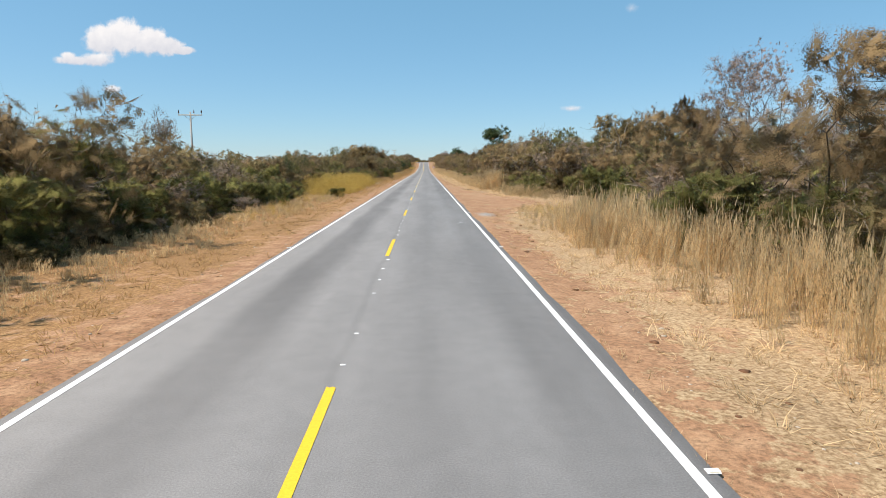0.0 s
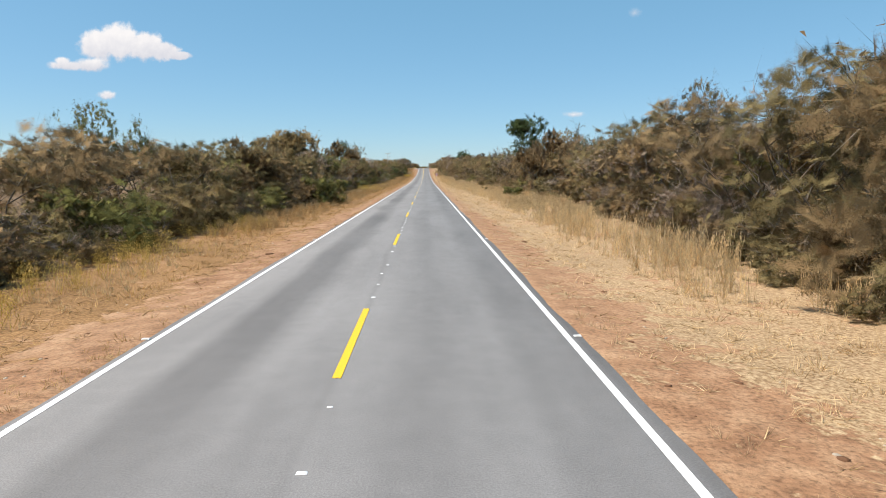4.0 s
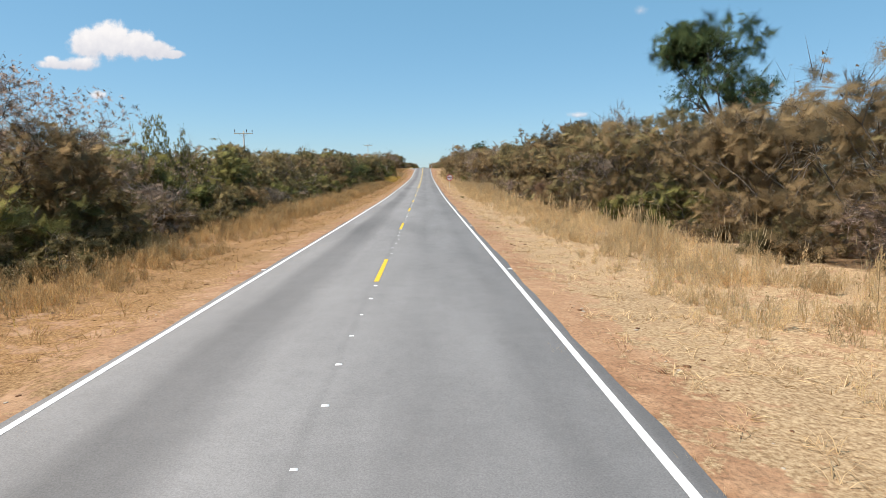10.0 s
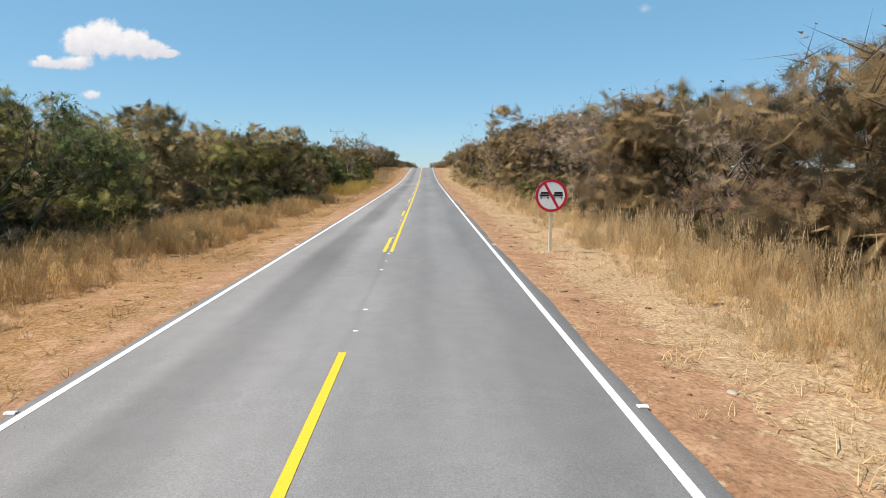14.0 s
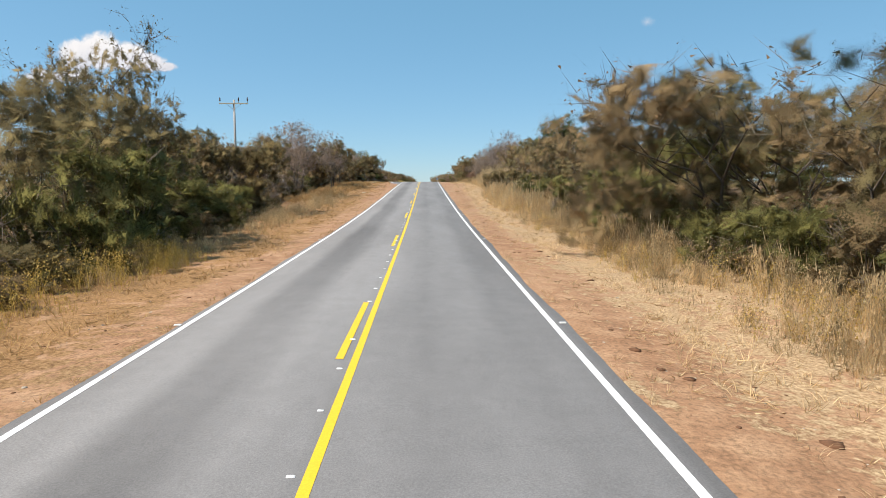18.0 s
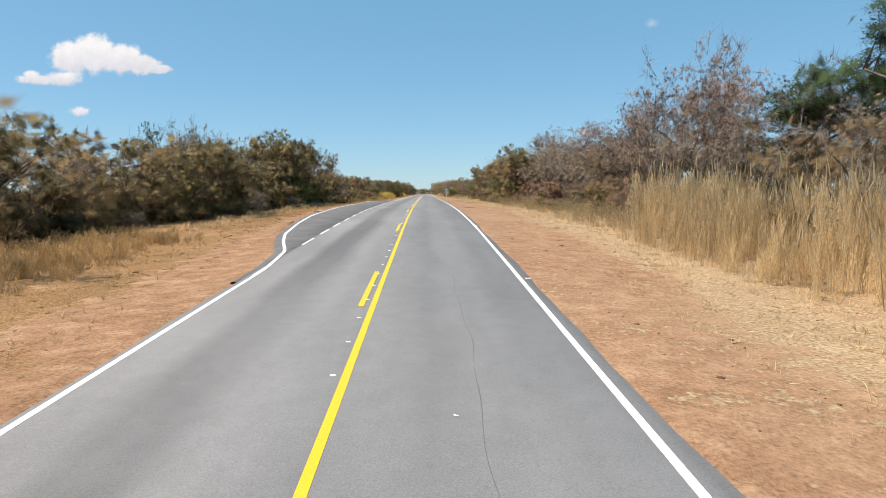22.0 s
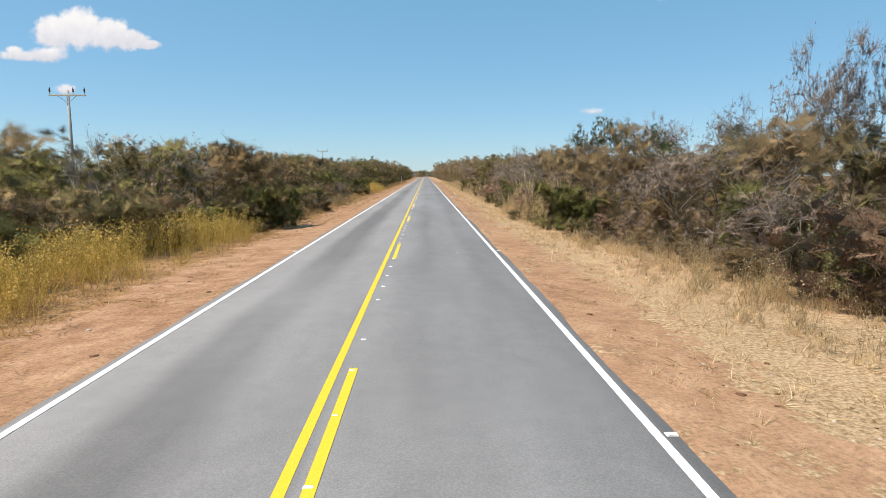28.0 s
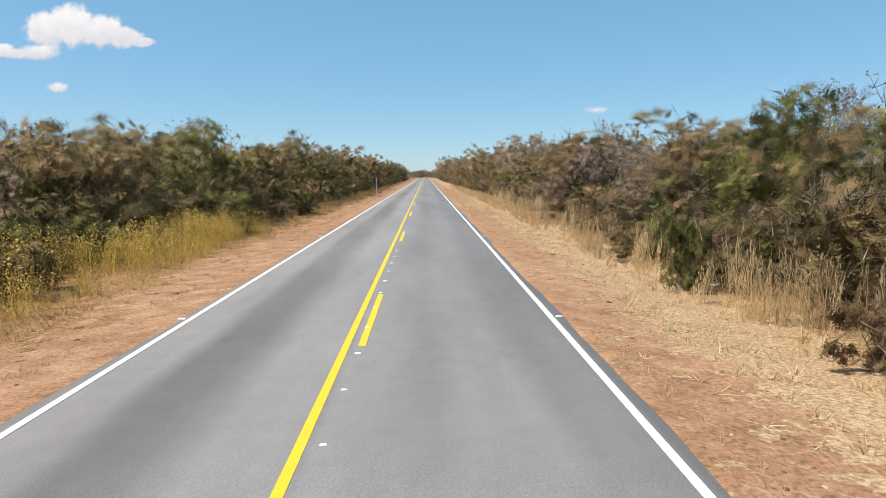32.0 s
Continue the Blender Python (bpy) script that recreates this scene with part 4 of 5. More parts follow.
# kind, x, s, height, width (0: as grown)
STAND = [
    ("leafy", 38, 302, 21, 17), ("sparse", 29, 153, 12.5, 8), ("bare", 40, 71, 15.8, 15), ("bare", 40, 86, 11.6, 12), ("brown", 28, 75, 9.4, 10), ("bare", 43, 60, 9.6, 12), ("brown", 27, 92, 7.4, 9), ("brown", 34, 80, 10.6, 10), ("dead", 22.5, 61, 8.0, 0), ("sparse", 19, 74, 7.4, 9), ("brown", 21, 80, 5.8, 8),
    ("brown", 20, 178, 8.4, 8), ("brown", 19.5, 187, 8.0, 8), ("sparse", 23, 185, 10.2, 9), ("sparse", 23, 173, 8.2, 6), ("brown", 16.5, 181, 6.4, 6), ("bare", 24, 306, 12, 8), ("brown", 18.5, 309, 9.2, 13),
    ("brown", 16.5, 321, 7.6, 6), ("sparse", 41, 381, 14.5, 10), ("brown", 15, 407, 9.0, 9), ("brown", 15.5, 417, 9.2, 9), ("bare", 17, 402, 8.6, 6), ("leafy", 26, 534.5, 13.8, 19),
    ("bare", 19.7, 541, 10.8, 11), ("bare", 25, 543, 10.6, 11), ("bare", 20, 566, 8.6, 9), ("bare", 18.5, 573, 8.0, 8), ("bare", 20, 551, 9.4, 6), ("bare", 17.5, 536, 8.4, 6), ("red", 16.5, 548, 6.0, 7), ("brown", 24, 524, 6.4, 8), ("red", 20, 560, 7.4, 8), ("bare", 22, 577, 9.4, 7),
    ("bare", 23, 591, 9.4, 7), ("pale", 14.2, 596, 7.4, 5), ("bare", 19, 664, 9.2, 6), ("bare", 21, 675, 7.4, 6), ("sparse", 23, 702, 8.6, 7),
    ("sparse", 36.5, 766, 14.4, 13), ("bare", 30, 717, 10.8, 11), ("bare", 40, 789, 11.2, 9), ("bare", 31, 827, 11.5, 8), ("leafy", 31, 799, 8.8, 5),
    ("red", 16.5, 700, 6.0, 8), ("red", 19, 712, 6.2, 7), ("brown", 15, 628, 6.6, 8), ("brown", 18, 607, 7.6, 9), ("brown", 17, 618, 7.8, 9),
    ("bare", -35, 82, 10.6, 7), ("sparse", -13, 67, 4.8, 3), ("sparse", -17, 127, 6.8, 6), ("brown", -14, 152, 5.6, 6), ("brown", -14, 142, 5.4, 6),
    ("brown", -17, 176.5, 9.4, 12.5), ("bare", -15, 178, 7.0, 7), ("sparse", -18.5, 241, 11.4, 10), ("brown", -18, 235, 9.6, 9), ("brown", -14, 222, 5.4, 6), ("bare", -14.5, 251, 6.9, 8),
    ("sparse", -15, 266, 6.6, 4), ("sparse", -19, 331, 7.6, 5), ("sparse", -13, 340, 6.2, 7), ("sparse", -13, 391, 7.4, 5), ("sparse", -13.5, 439, 9.4, 9),
    ("brown", -13, 418, 6.2, 6), ("dead", -10.3, 407, 4.8, 4), ("leafy", -11, 396, 6.4, 5), ("bare", -14, 484, 8.4, 9.5), ("sparse", -14, 570, 8.2, 9), ("brown", -13.5, 508, 7.4, 8),
    ("sparse", -19, 553, 7.4, 5), ("bare", -15, 598, 6.6, 6), ("bare", -14.5, 546, 6.9, 6), ("pale", -11, 664, 4.8, 4), ("sparse", -12, 681, 4.8, 4), ("sparse", -13, 692, 5.2, 3),
    ("bare", -14, 772, 6.6, 4), ("bare", -17, 757, 5.6, 4), ("sparse", -13, 754, 5.0, 5), ("bare", -14, 738, 5.2, 4), ("sparse", -13, 232, 6.4, 5),
    ("brown", -13.5, 566, 7.6, 7), ("brown", -12.5, 575, 6.6, 6), ("bare", -14.5, 586, 7.6, 7), ("sparse", -14.5, 196, 5.0, 6), ("bare", -15, 203, 5.4, 6),
    ("bare", -13.5, 516, 7.6, 7), ("brown", 17.5, 398, 8.0, 7), ("bare", 18.5, 584, 9.6, 8), ("brown", -12.5, 455, 5.8, 7), ("bare", -12.5, 500, 6.4, 6), ("bare", -13.5, 478, 7.0, 6),
]
built = {}
for k, (kind, x, s, hgt, wide) in enumerate(STAND):
    p = TREES[kind][k % len(TREES[kind])]
    sc = hgt / p.height
    w = wide / 2 / (p.radius * sc) if wide else 1.0
    m = Matrix(place(x, s, sc, k * 1.37, w, 0.05).tolist())
    if id(p) not in built:
        built[id(p)] = p.thing("tree", TREE_LABEL[kind], "tree")
        built[id(p)].matrix_basis = m
    else:
        c = copy_thing(built[id(p)], Matrix())
        c.matrix_basis = m


# ------------------------------------------------------------------ grass
def tuft(seed, blades, height, spread, width, droop=0.35, head=0.0):
    """A tuft of bent blades, some with a seed head; unit in metres."""
    g = np.random.default_rng(seed)
    vs, fs = [], []
    for b in range(blades):
        a = g.uniform(0, 6.28)
        out = np.array([math.cos(a), math.sin(a), 0])
        lat = np.array([-out[1], out[0], 0]) * width * g.uniform(.6, 1.3)
        base = out * spread * g.uniform(0, .45) + np.array([g.normal() * spread * .2, g.normal() * spread * .2, 0])
        hh = height * g.uniform(.55, 1.05)
        mid = base + out * spread * .25 + np.array([0, 0, hh * .6])
        tip = base + out * spread * (0.5 + droop * g.uniform(.2, 1.3)) + np.array([0, 0, hh * g.uniform(.85, 1.0)])
        k = len(vs)
        vs += [base - lat, base + lat, mid - lat * .8, mid + lat * .8, tip]
        fs += [(k, k + 1, k + 3), (k, k + 3, k + 2), (k + 2, k + 3, k + 4)]
        if head and g.uniform() < head:
            k = len(vs)
            q = tip * .75 + mid * .25
            vs += [q - lat * 2.2, q + lat * 2.2, tip + np.array([0, 0, .1 * height])]
            fs.append((k, k + 1, k + 2))
    return np.array(vs), np.array(fs)


def wisp(seed, blades, height, spread, width):
    """A small low tuft, one sliver for each blade."""
    g = np.random.default_rng(seed)
    a = g.uniform(0, 6.28, blades)
    out = np.stack([np.cos(a), np.sin(a), a * 0], -1)
    base = out * spread * g.uniform(0, .6, (blades, 1))
    tip = base + out * spread * g.uniform(.2, 1.1, (blades, 1)) + np.stack([a * 0, a * 0, height * g.uniform(.5, 1.1, blades)], -1)
    return twig_tris(base, tip, width, g)


def fan(seed, count, height, spread, width):
    """Upright ragged fans of fine stalks."""
    g = np.random.default_rng(seed)
    n = count
    up = unit(np.stack([g.normal(size=n) * .22, g.normal(size=n) * .22, np.ones(n)], -1))
    a = g.uniform(0, 6.28, n)
    sd = np.stack([np.cos(a), np.sin(a), a * 0], -1)
    c = np.stack([g.normal(size=n) * spread, g.normal(size=n) * spread, np.full(n, height * .42)], -1)
    ring = []
    for q, w in ((-.95, .45), (-.1, 1.0), (.55, .8), (1.1, .15), (.45, -.75), (-.2, -1.0), (-.95, -.5)):
        ring.append(c + up * (q * height * .5 * g.uniform(.75, 1.2, (n, 1))) + sd * (w * width * g.uniform(.6, 1.2, (n, 1))))
    v = np.stack(ring, 1).reshape(-1, 3)
    i = np.arange(n)[:, None] * 7
    return v, np.concatenate([i + np.array([[0, k, k + 1]]) for k in range(1, 6)])


def weed(seed, height):
    """A leafy upright weed: stems with small leaves."""
    g = np.random.default_rng(seed)
    n = 11
    st = g.normal(size=(n, 3)) * (.16, .16, 0)
    en = st + np.stack([g.normal(size=n) * .28, g.normal(size=n) * .28, g.uniform(.7, 1.0, n)], -1) * height
    ch = [twig_tris(st, en, .006, g)]
    j = g.integers(0, n, 84)
    w = g.uniform(.25, 1.0, (84, 1)) ** .7
    ch.append(leaf_tris(g, st[j] * (1 - w) + en[j] * w + g.normal(size=(84, 3)) * .05, .034, 0, 1.4))
    return join(ch)


SHORT = [wisp(300 + k, 9, .16, .15, .005) for k in range(4)]
MEDIUM = [tuft(310 + k, 8, .75, .42, .0045, .4, .4) for k in range(4)]
TALL = [tuft(320 + k, 11, 1.75, .55, .006, .35, .6) for k in range(4)]
LITTER = [wisp(330 + k, 9, .05, .22, .0045) for k in range(3)]
WEEDS = [weed(340 + k, 1.2) for k in range(4)]
MATS = [tuft(380 + k, 11, .2, .42, .006, .9) for k in range(4)]
FAN = {"tall": [fan(350 + k, 4, 1.5, .22, .16) for k in range(3)], "med": [fan(360 + k, 4, .62, .2, .18) for k in range(3)], "weed": [fan(370 + k, 4, .9, .24, .08) for k in range(3)]}

# side, from, to, nearest and farthest distance from the centre line (0: as far as the scrub), tufts per square metre, height factor, what
BELTS = [
    (1, 508, 536, 11.8, 15.5, 3.0, 1.9, "tall"),
    (-1, 588, 626, 7.4, 10, 2.6, 1.0, "amber"), (-1, 596, 622, 7.6, 9.8, 1.4, .9, "weed"), (-1, 600, 640, 7.4, 9.4, 1.2, .9, "drab"), (-1, 340, 376, 6.8, 10.5, 3.4, 1.5, "amber"),
    (1, 54, 82, 9.4, 14.5, 2.6, .8, "drab"), (1, 60, 84, 9.2, 13, 2.0, .8, "med"), (1, 638, 668, 7.4, 12.5, 2.4, .8, "drab"), (1, 636, 668, 7.2, 12.5, 1.8, .8, "med"),
    (-1, 160, 232, 8.6, 11.6, 2.4, 1.0, "amber"), (-1, 188, 212, 6.8, 10.5, 1.8, .9, "weed"), (-1, 470, 530, 8.5, 16, 2.2, 1.0, "amber"), (1, 140, 232, 9, 17, 1.6, .9, "med"), (1, 150, 225, 12, 17, .8, .9, "drab"),
    (1, -6, 32, 6.8, 11.5, 3.2, 1.15, "tall"), (1, 22, 44, 6.6, 12.5, 2.4, .8, "med"), (1, 28, 42, 7.5, 12, 1.4, .6, "weed"), (1, 30, 46, 9.5, 13, 1.2, 0.7, "tall"), (1, 62, 76, 9.5, 12, 2.0, 0.8, "tall"), (1, 76, 100, 8.2, 11.5, 2.0, 0.9, "drab"),
    (1, 79, 93, 8.4, 11, 5.0, 1.6, "tall"), (1, 92, 130, 7.6, 11, 2.4, .75, "tall"), (1, 130, 205, 7.8, 14.5, 2.6, 0.7, "med"), (1, 130, 160, 8.4, 14, 1.6, 0.8, "drab"),
    (1, 205, 300, 7.0, 13, 2.8, 1.0, "med"), (1, 205, 300, 8.6, 12.5, .3, 1.0, "tall"), (1, 130, 205, 10, 14, .15, .8, "tall"), (1, 674, 686, 7.4, 9.4, 3.0, 1.7, "tall"), (1, 205, 300, 8, 12.5, .3, .8, "drab"), (-1, 120, 352, 6.4, 9.5, .5, .8, "drab"), (1, 295, 342, 6.8, 13, 3.2, 1.15, "med"), (1, 304, 330, 8.0, 11.5, 2.0, 1.0, "tall"), (1, 318, 345, 7.6, 11.5, 2.2, .95, "tall"),
    (1, 342, 420, 7.2, 11, 2.2, 1.1, "med"), (1, 376, 400, 8.5, 11, 1.2, .95, "tall"), (1, 420, 446, 7.2, 11, .9, .85, "weed"), (1, 410, 450, 7.2, 11, 1.6, 1.0, "drab"), (1, 405, 450, 8.2, 10.8, 1.6, .85, "tall"), (1, 342, 376, 8.5, 11, .7, .8, "tall"), (1, 412, 470, 7.2, 11, 2.2, 1.0, "med"),
    (1, 452, 484, 7.8, 10.8, 2.8, 1.25, "tall"), (1, 456, 476, 7.4, 10, 2.0, .75, "weed"), (1, 482, 508, 9.5, 12, 1.6, .9, "med"), (1, 506, 532, 9.8, 14, 3.0, 1.2, "tall"),
    (1, 528, 600, 9.8, 14.5, 2.4, .95, "drab"), (1, 528, 600, 10.2, 14.5, 1.4, .8, "med"), (1, 552, 590, 11, 14, 0.9, .55, "tall"), (1, 596, 660, 9, 11.5, 2.2, .8, "med"), (1, 660, 690, 7.0, 9.5, 2.2, .7, "med"),
    (1, 672, 688, 7.0, 8.6, 2.2, 1.15, "tall"), (1, 684, 724, 7.4, 9.8, 1.5, .8, "med"), (1, 686, 720, 7.2, 8.6, 1.2, .7, "drab"), (1, 726, 800, 7.2, 9.6, 1.2, 1.0, "tall"), (1, 730, 900, 7.2, 9.8, 2.0, .8, "med"),
    (-1, -6, 60, 6.8, 11.5, 2.2, .8, "med"), (-1, 30, 60, 7.0, 10, 1.4, .55, "weed"), (-1, 58, 82, 6.6, 11, 2.6, 1.1, "weed"), (-1, 70, 104, 7.0, 13, 2.8, 1.7, "weed"), (-1, 84, 118, 6.6, 8.4, 1.6, .7, "med"), (-1, 96, 128, 7.2, 10.5, 2.2, .7, "weed"),
    (-1, 120, 210, 6.6, 9.5, 2.6, 1.1, "amber"), (-1, 205, 270, 6.6, 10.5, 2.8, 1.2, "amber"), (-1, 216, 240, 6.8, 9.5, 1.3, .7, "weed"), (-1, 268, 352, 7.0, 12, 3.4, 1.6, "amber"),
    (-1, 350, 384, 7.2, 10, 2.2, .9, "med"), (-1, 384, 412, 6.8, 9.8, 4.4, 1.2, "weed"), (-1, 420, 432, 6.8, 9.4, 3.6, 1.0, "weed"), (-1, 408, 480, 7.2, 10.5, 2.0, .8, "med"), (-1, 430, 480, 6.9, 9.4, 1.8, .9, "drab"),
    (-1, 480, 530, 9.0, 12.5, 2.4, 1.0, "amber"), (-1, 530, 620, 9.4, 11, 2.2, .8, "med"), (-1, 606, 640, 7.2, 9.2, 1.8, .9, "amber"), (-1, 636, 670, 6.8, 10.4, 5.0, 1.25, "weed"),
    (-1, 672, 740, 6.8, 8.8, 2.4, 1.0, "amber"), (-1, 690, 712, 6.9, 8.6, 1.6, 1.1, "drab"), (-1, 740, 764, 6.8, 10.6, 5.0, 1.25, "weed"), (-1, 764, 900, 6.8, 9, 1.8, .9, "amber"),
]
KIND_OF = {"tall": (TALL, "tall", "tall", "straw_fan"), "med": (MEDIUM, "tall", "med", "straw_fan"), "amber": (MEDIUM, "amber", "med", "amber_fan"),
           "weed": (WEEDS, "weed", "weed", "weed_fan"), "drab": (WEEDS, "drab", "weed", "drab_fan")}
grass = {"drab_fan": [], "drab": [], "amber_short": [], "straw_fan": [], "amber_fan": [], "weed_fan": [], "tall": [], "amber": [], "weed": [], "short": [], "litter": [], "amber_litter": []}
r = np.random.default_rng(5)
for side, s0, s1, xa, xb, dens, hf, what in BELTS:
    protos, key, fkind, fkey = KIND_OF[what]
    n = int((s1 - s0) * (xb - xa) * dens)
    ss, xx = r.uniform(s0, s1, n), r.uniform(xa, xb, n)
    clump = np.sin(ss * .8 + xx * 1.3) + np.sin(ss * .37 - xx * .9) + r.normal(size=n) * .8
    for s, x, c in zip(ss, xx, clump):
        if c < -0.7 or x < soil_edge(side, s) + .2:
            continue
        v, f = protos[int(r.integers(len(protos)))]
        edge_in = min(1.0, 0.45 + (x - xa) / 2.2)
        m = place(side * x, s, hf * edge_in * float(r.uniform(.65, 1.2)), float(r.uniform(0, 6.28)), 1.0, .02, float(r.normal() * .1))
        grass[key].append((v, f, m))
        grass[fkey].append((*FAN[fkind][int(r.integers(3))], m))
# cropped dry grass of the verge, and loose straw on the soil
for side in (-1, 1):
    n = 21000
    ss, uu = r.uniform(-6, 860, n), r.uniform(0, 1, n) ** 1.3
    for s, u in zip(ss, uu):
        e = float(soil_edge(side, s))
        x = e - (1.6 if u < .12 else 0.5) + u * max(2.0, float(front(side, s)) - e + .6)
        if math.sin(s * .9 + x * 2.1) + math.sin(s * .33 - x * 1.7) < -0.6 and u < .5:
            continue
        v, f = SHORT[int(r.integers(4))]
        grass["short" if side > 0 else "amber_short"].append((v, f, place(side * x, s, float(r.uniform(.5, 1.0) if x < e else r.uniform(.6, 1.5)), float(r.uniform(0, 6.28)), 1.1, .01)))
    # bent mats of straw where the soil meets the grass
    n = 7500 if side > 0 else 4500
    ss, uu = r.uniform(-6, 800, n), r.uniform(0, 1, n)
    for s, u in zip(ss, uu):
        e = float(soil_edge(side, s))
        x = e - .5 + u * 3.6
        if math.sin(s * 1.1 + x * 1.9) + math.sin(s * .41 - x * 1.3) < -.5:
            continue
        v, f = MATS[int(r.integers(4))]
        grass["short" if side > 0 else "amber_short"].append((v, f, place(side * x, s, float(r.uniform(.5, 1.15)), float(r.uniform(0, 6.28)), 1.0, .01)))
    n = 8000
    ss, uu = r.uniform(-6, 860, n), r.uniform(0, 1, n)
    for s, u in zip(ss, uu):
        e = float(soil_edge(side, s))
        x = max(4.6, e - 1.2) + u * 4.5
        v, f = LITTER[int(r.integers(3))]
        grass["litter" if side > 0 else "amber_litter"].append((v, f, place(side * x, s, float(r.uniform(.7, 1.5)), float(r.uniform(0, 6.28)), 1.2, 0)))
for key, nm, lb, mat in (("straw_fan", "straw_stalks", "fine dry straw stalks on the verge", STRAW_HAZE), ("amber_fan", "amber_stalks", "fine amber straw stalks on the verge", AMBER_HAZE),
                         ("weed_fan", "weed_leaves", "fine yellow green weed leaves on the verge", WEED_HAZE), ("tall", "dry_grass", "tall dry straw-coloured grass on the verge", M_STRAW), ("amber", "amber_grass", "amber dry grass along the verge", M_STRAWDARK),
                         ("drab_fan", "drab_weed_leaves", "fine dry leaves of tan weeds on the verge", DRAB_HAZE), ("drab", "drab_weeds", "dry tan weeds with pale seed heads", M_DRAB), ("weed", "weeds", "yellow green leafy weeds along the verge", M_WEED), ("short", "cropped_grass", "short dry grass on the verge", M_STRAW), ("amber_short", "cropped_grass", "short amber dry grass on the verge", M_STRAWDARK),
                         ("litter", "straw_litter", "loose straw lying on the red soil", M_LITTER), ("amber_litter", "straw_litter", "loose brown straw lying on the red soil", M_BROWNLITTER)):
    v, f = tile(grass[key])
    tagged(new(nm, mesh_from(nm, v, f, mat)), lb, "grass", kind="stuff")

# ------------------------------------------------------------------ stones
def stone_mesh(seed):
    bm = bmesh.new()
    bmesh.ops.create_icosphere(bm, subdivisions=1, radius=1)
    g = random.Random(seed)
    for v in bm.verts:
        v.co = Vector((v.co.x * g.uniform(.7, 1.2), v.co.y * g.uniform(.7, 1.2), v.co.z * g.uniform(.35, .65)))
    bm.verts.ensure_lookup_table()
    v = np.array([v.co[:] for v in bm.verts])
    f = np.array([[q.index for q in fc.verts] for fc in bm.faces])
    bm.free()
    return v, f


stones = [stone_mesh(k) for k in range(3)]
r = np.random.default_rng(9)
items = []
for k in range(5000):
    side = -1 if r.uniform() < .45 else 1
    s = float(r.uniform(-5, 850))
    x = float(soil_edge(side, s)) - float(r.exponential(.9)) + .4
    lo = 4.25 if side > 0 else (3.95 if not 515 < s < 600 else 7.5)
    if x < lo:
        continue
    items.append((*stones[k % 3], place(side * x, s, float(.012 + r.exponential(.013)), float(r.uniform(0, 6)), 1.0, 0)))
v, f = tile(items)
tagged(new("gravel", mesh_from("gravel", v, f, M_STONE)), "loose pale stones on the red verge", "gravel", kind="stuff")

# dark clods of earth on the bare soil
items = []
r = np.random.default_rng(19)
for k in range(2600):
    side = -1 if r.uniform() < .4 else 1
    s = float(r.uniform(-5, 800))
    lo = 4.35 if side > 0 else (4.05 if not 515 < s < 600 else 7.3)
    x = lo + float(r.uniform(0, 1)) * (float(soil_edge(side, s)) + .8 - lo)
    if x > lo:
        items.append((*stones[k % 3], place(side * x, s, float(.015 + r.exponential(.018)), float(r.uniform(0, 6)), 1.2, 0)))
v, f = tile(items)
tagged(new("earth_clods", mesh_from("earth_clods", v, f, M_CLOD)), "dark brown clods of earth on the verge", "clods", kind="stuff")

# small white marks left along the centre line
items = []
g = np.random.default_rng(12)
mark_v = np.array([[-.065, -.032, 0], [.065, -.032, 0], [.065, .032, 0], [-.065, .032, 0], [-.055, -.02, .018], [.055, -.02, .018], [.055, .02, .018], [-.055, .02, .018]])
mark_f = np.array([[4, 5, 6], [4, 6, 7], [0, 1, 5], [0, 5, 4], [1, 2, 6], [1, 6, 5], [2, 3, 7], [2, 7, 6], [3, 0, 4], [3, 4, 7]])
s = -8.1
while s < 760:
    ph = (s - 3.2) % 16
    if not (s < 339 and ph < 4.3) and g.uniform() > .06:
        m = place(0, s, float(g.uniform(.55, .85)), float(g.normal() * .05))
        m[:3, 3] = ((-.12 if s > 339 and s < 597 else (.1 if s > 597 else float(g.normal() * .03))), s, float(road_z(s)) + .002)
        items.append((mark_v, mark_f, m))
    s += 1.66
v, f = tile(items)
tagged(new("centre_marks", mesh_from("centre_marks", v, f, M_SIGNWHITE)), "small white raised marks along the centre line", "road marking", kind="stuff")


# spilt white paint on the asphalt
def splash(x, s, size, seed):
    """A flat ragged blot."""
    g = random.Random(seed)
    bm = bmesh.new()
    n = 11
    ring = [bm.verts.new((size * g.uniform(.45, 1.1) * math.cos(6.283 * k / n), size * g.uniform(.25, .7) * math.sin(6.283 * k / n), .003)) for k in range(n)]
    bm.faces.new(ring)
    ob = new("paint_blot", bm_mesh("paint_blot", bm, M_WHITE))
    ob.matrix_basis = pose(x, s, float(road_z(s)) + .003, lay(s), 0, g.uniform(0, 360))
    return tagged(ob, "small white blot of spilt road paint", "paint blot", "paint blots", "structure")


g = random.Random(31)
for k in range(16):
    splash(g.uniform(2.75, 3.42), g.uniform(29.5, 35), g.uniform(.03, .08), k)
for k, (x, s) in enumerate(((-.15, 144.0), (-.02, 189.2), (-.07, 76.8), (-3.75, 555.5), (-3.6, 578.7), (.3, 146.2), (1.9, 152.0), (-.5, 186.4), (.35, 187.6), (1.5, 508.4), (2.3, 660.9))):
    splash(x, s, .1 if k < 3 else .05, 40 + k)


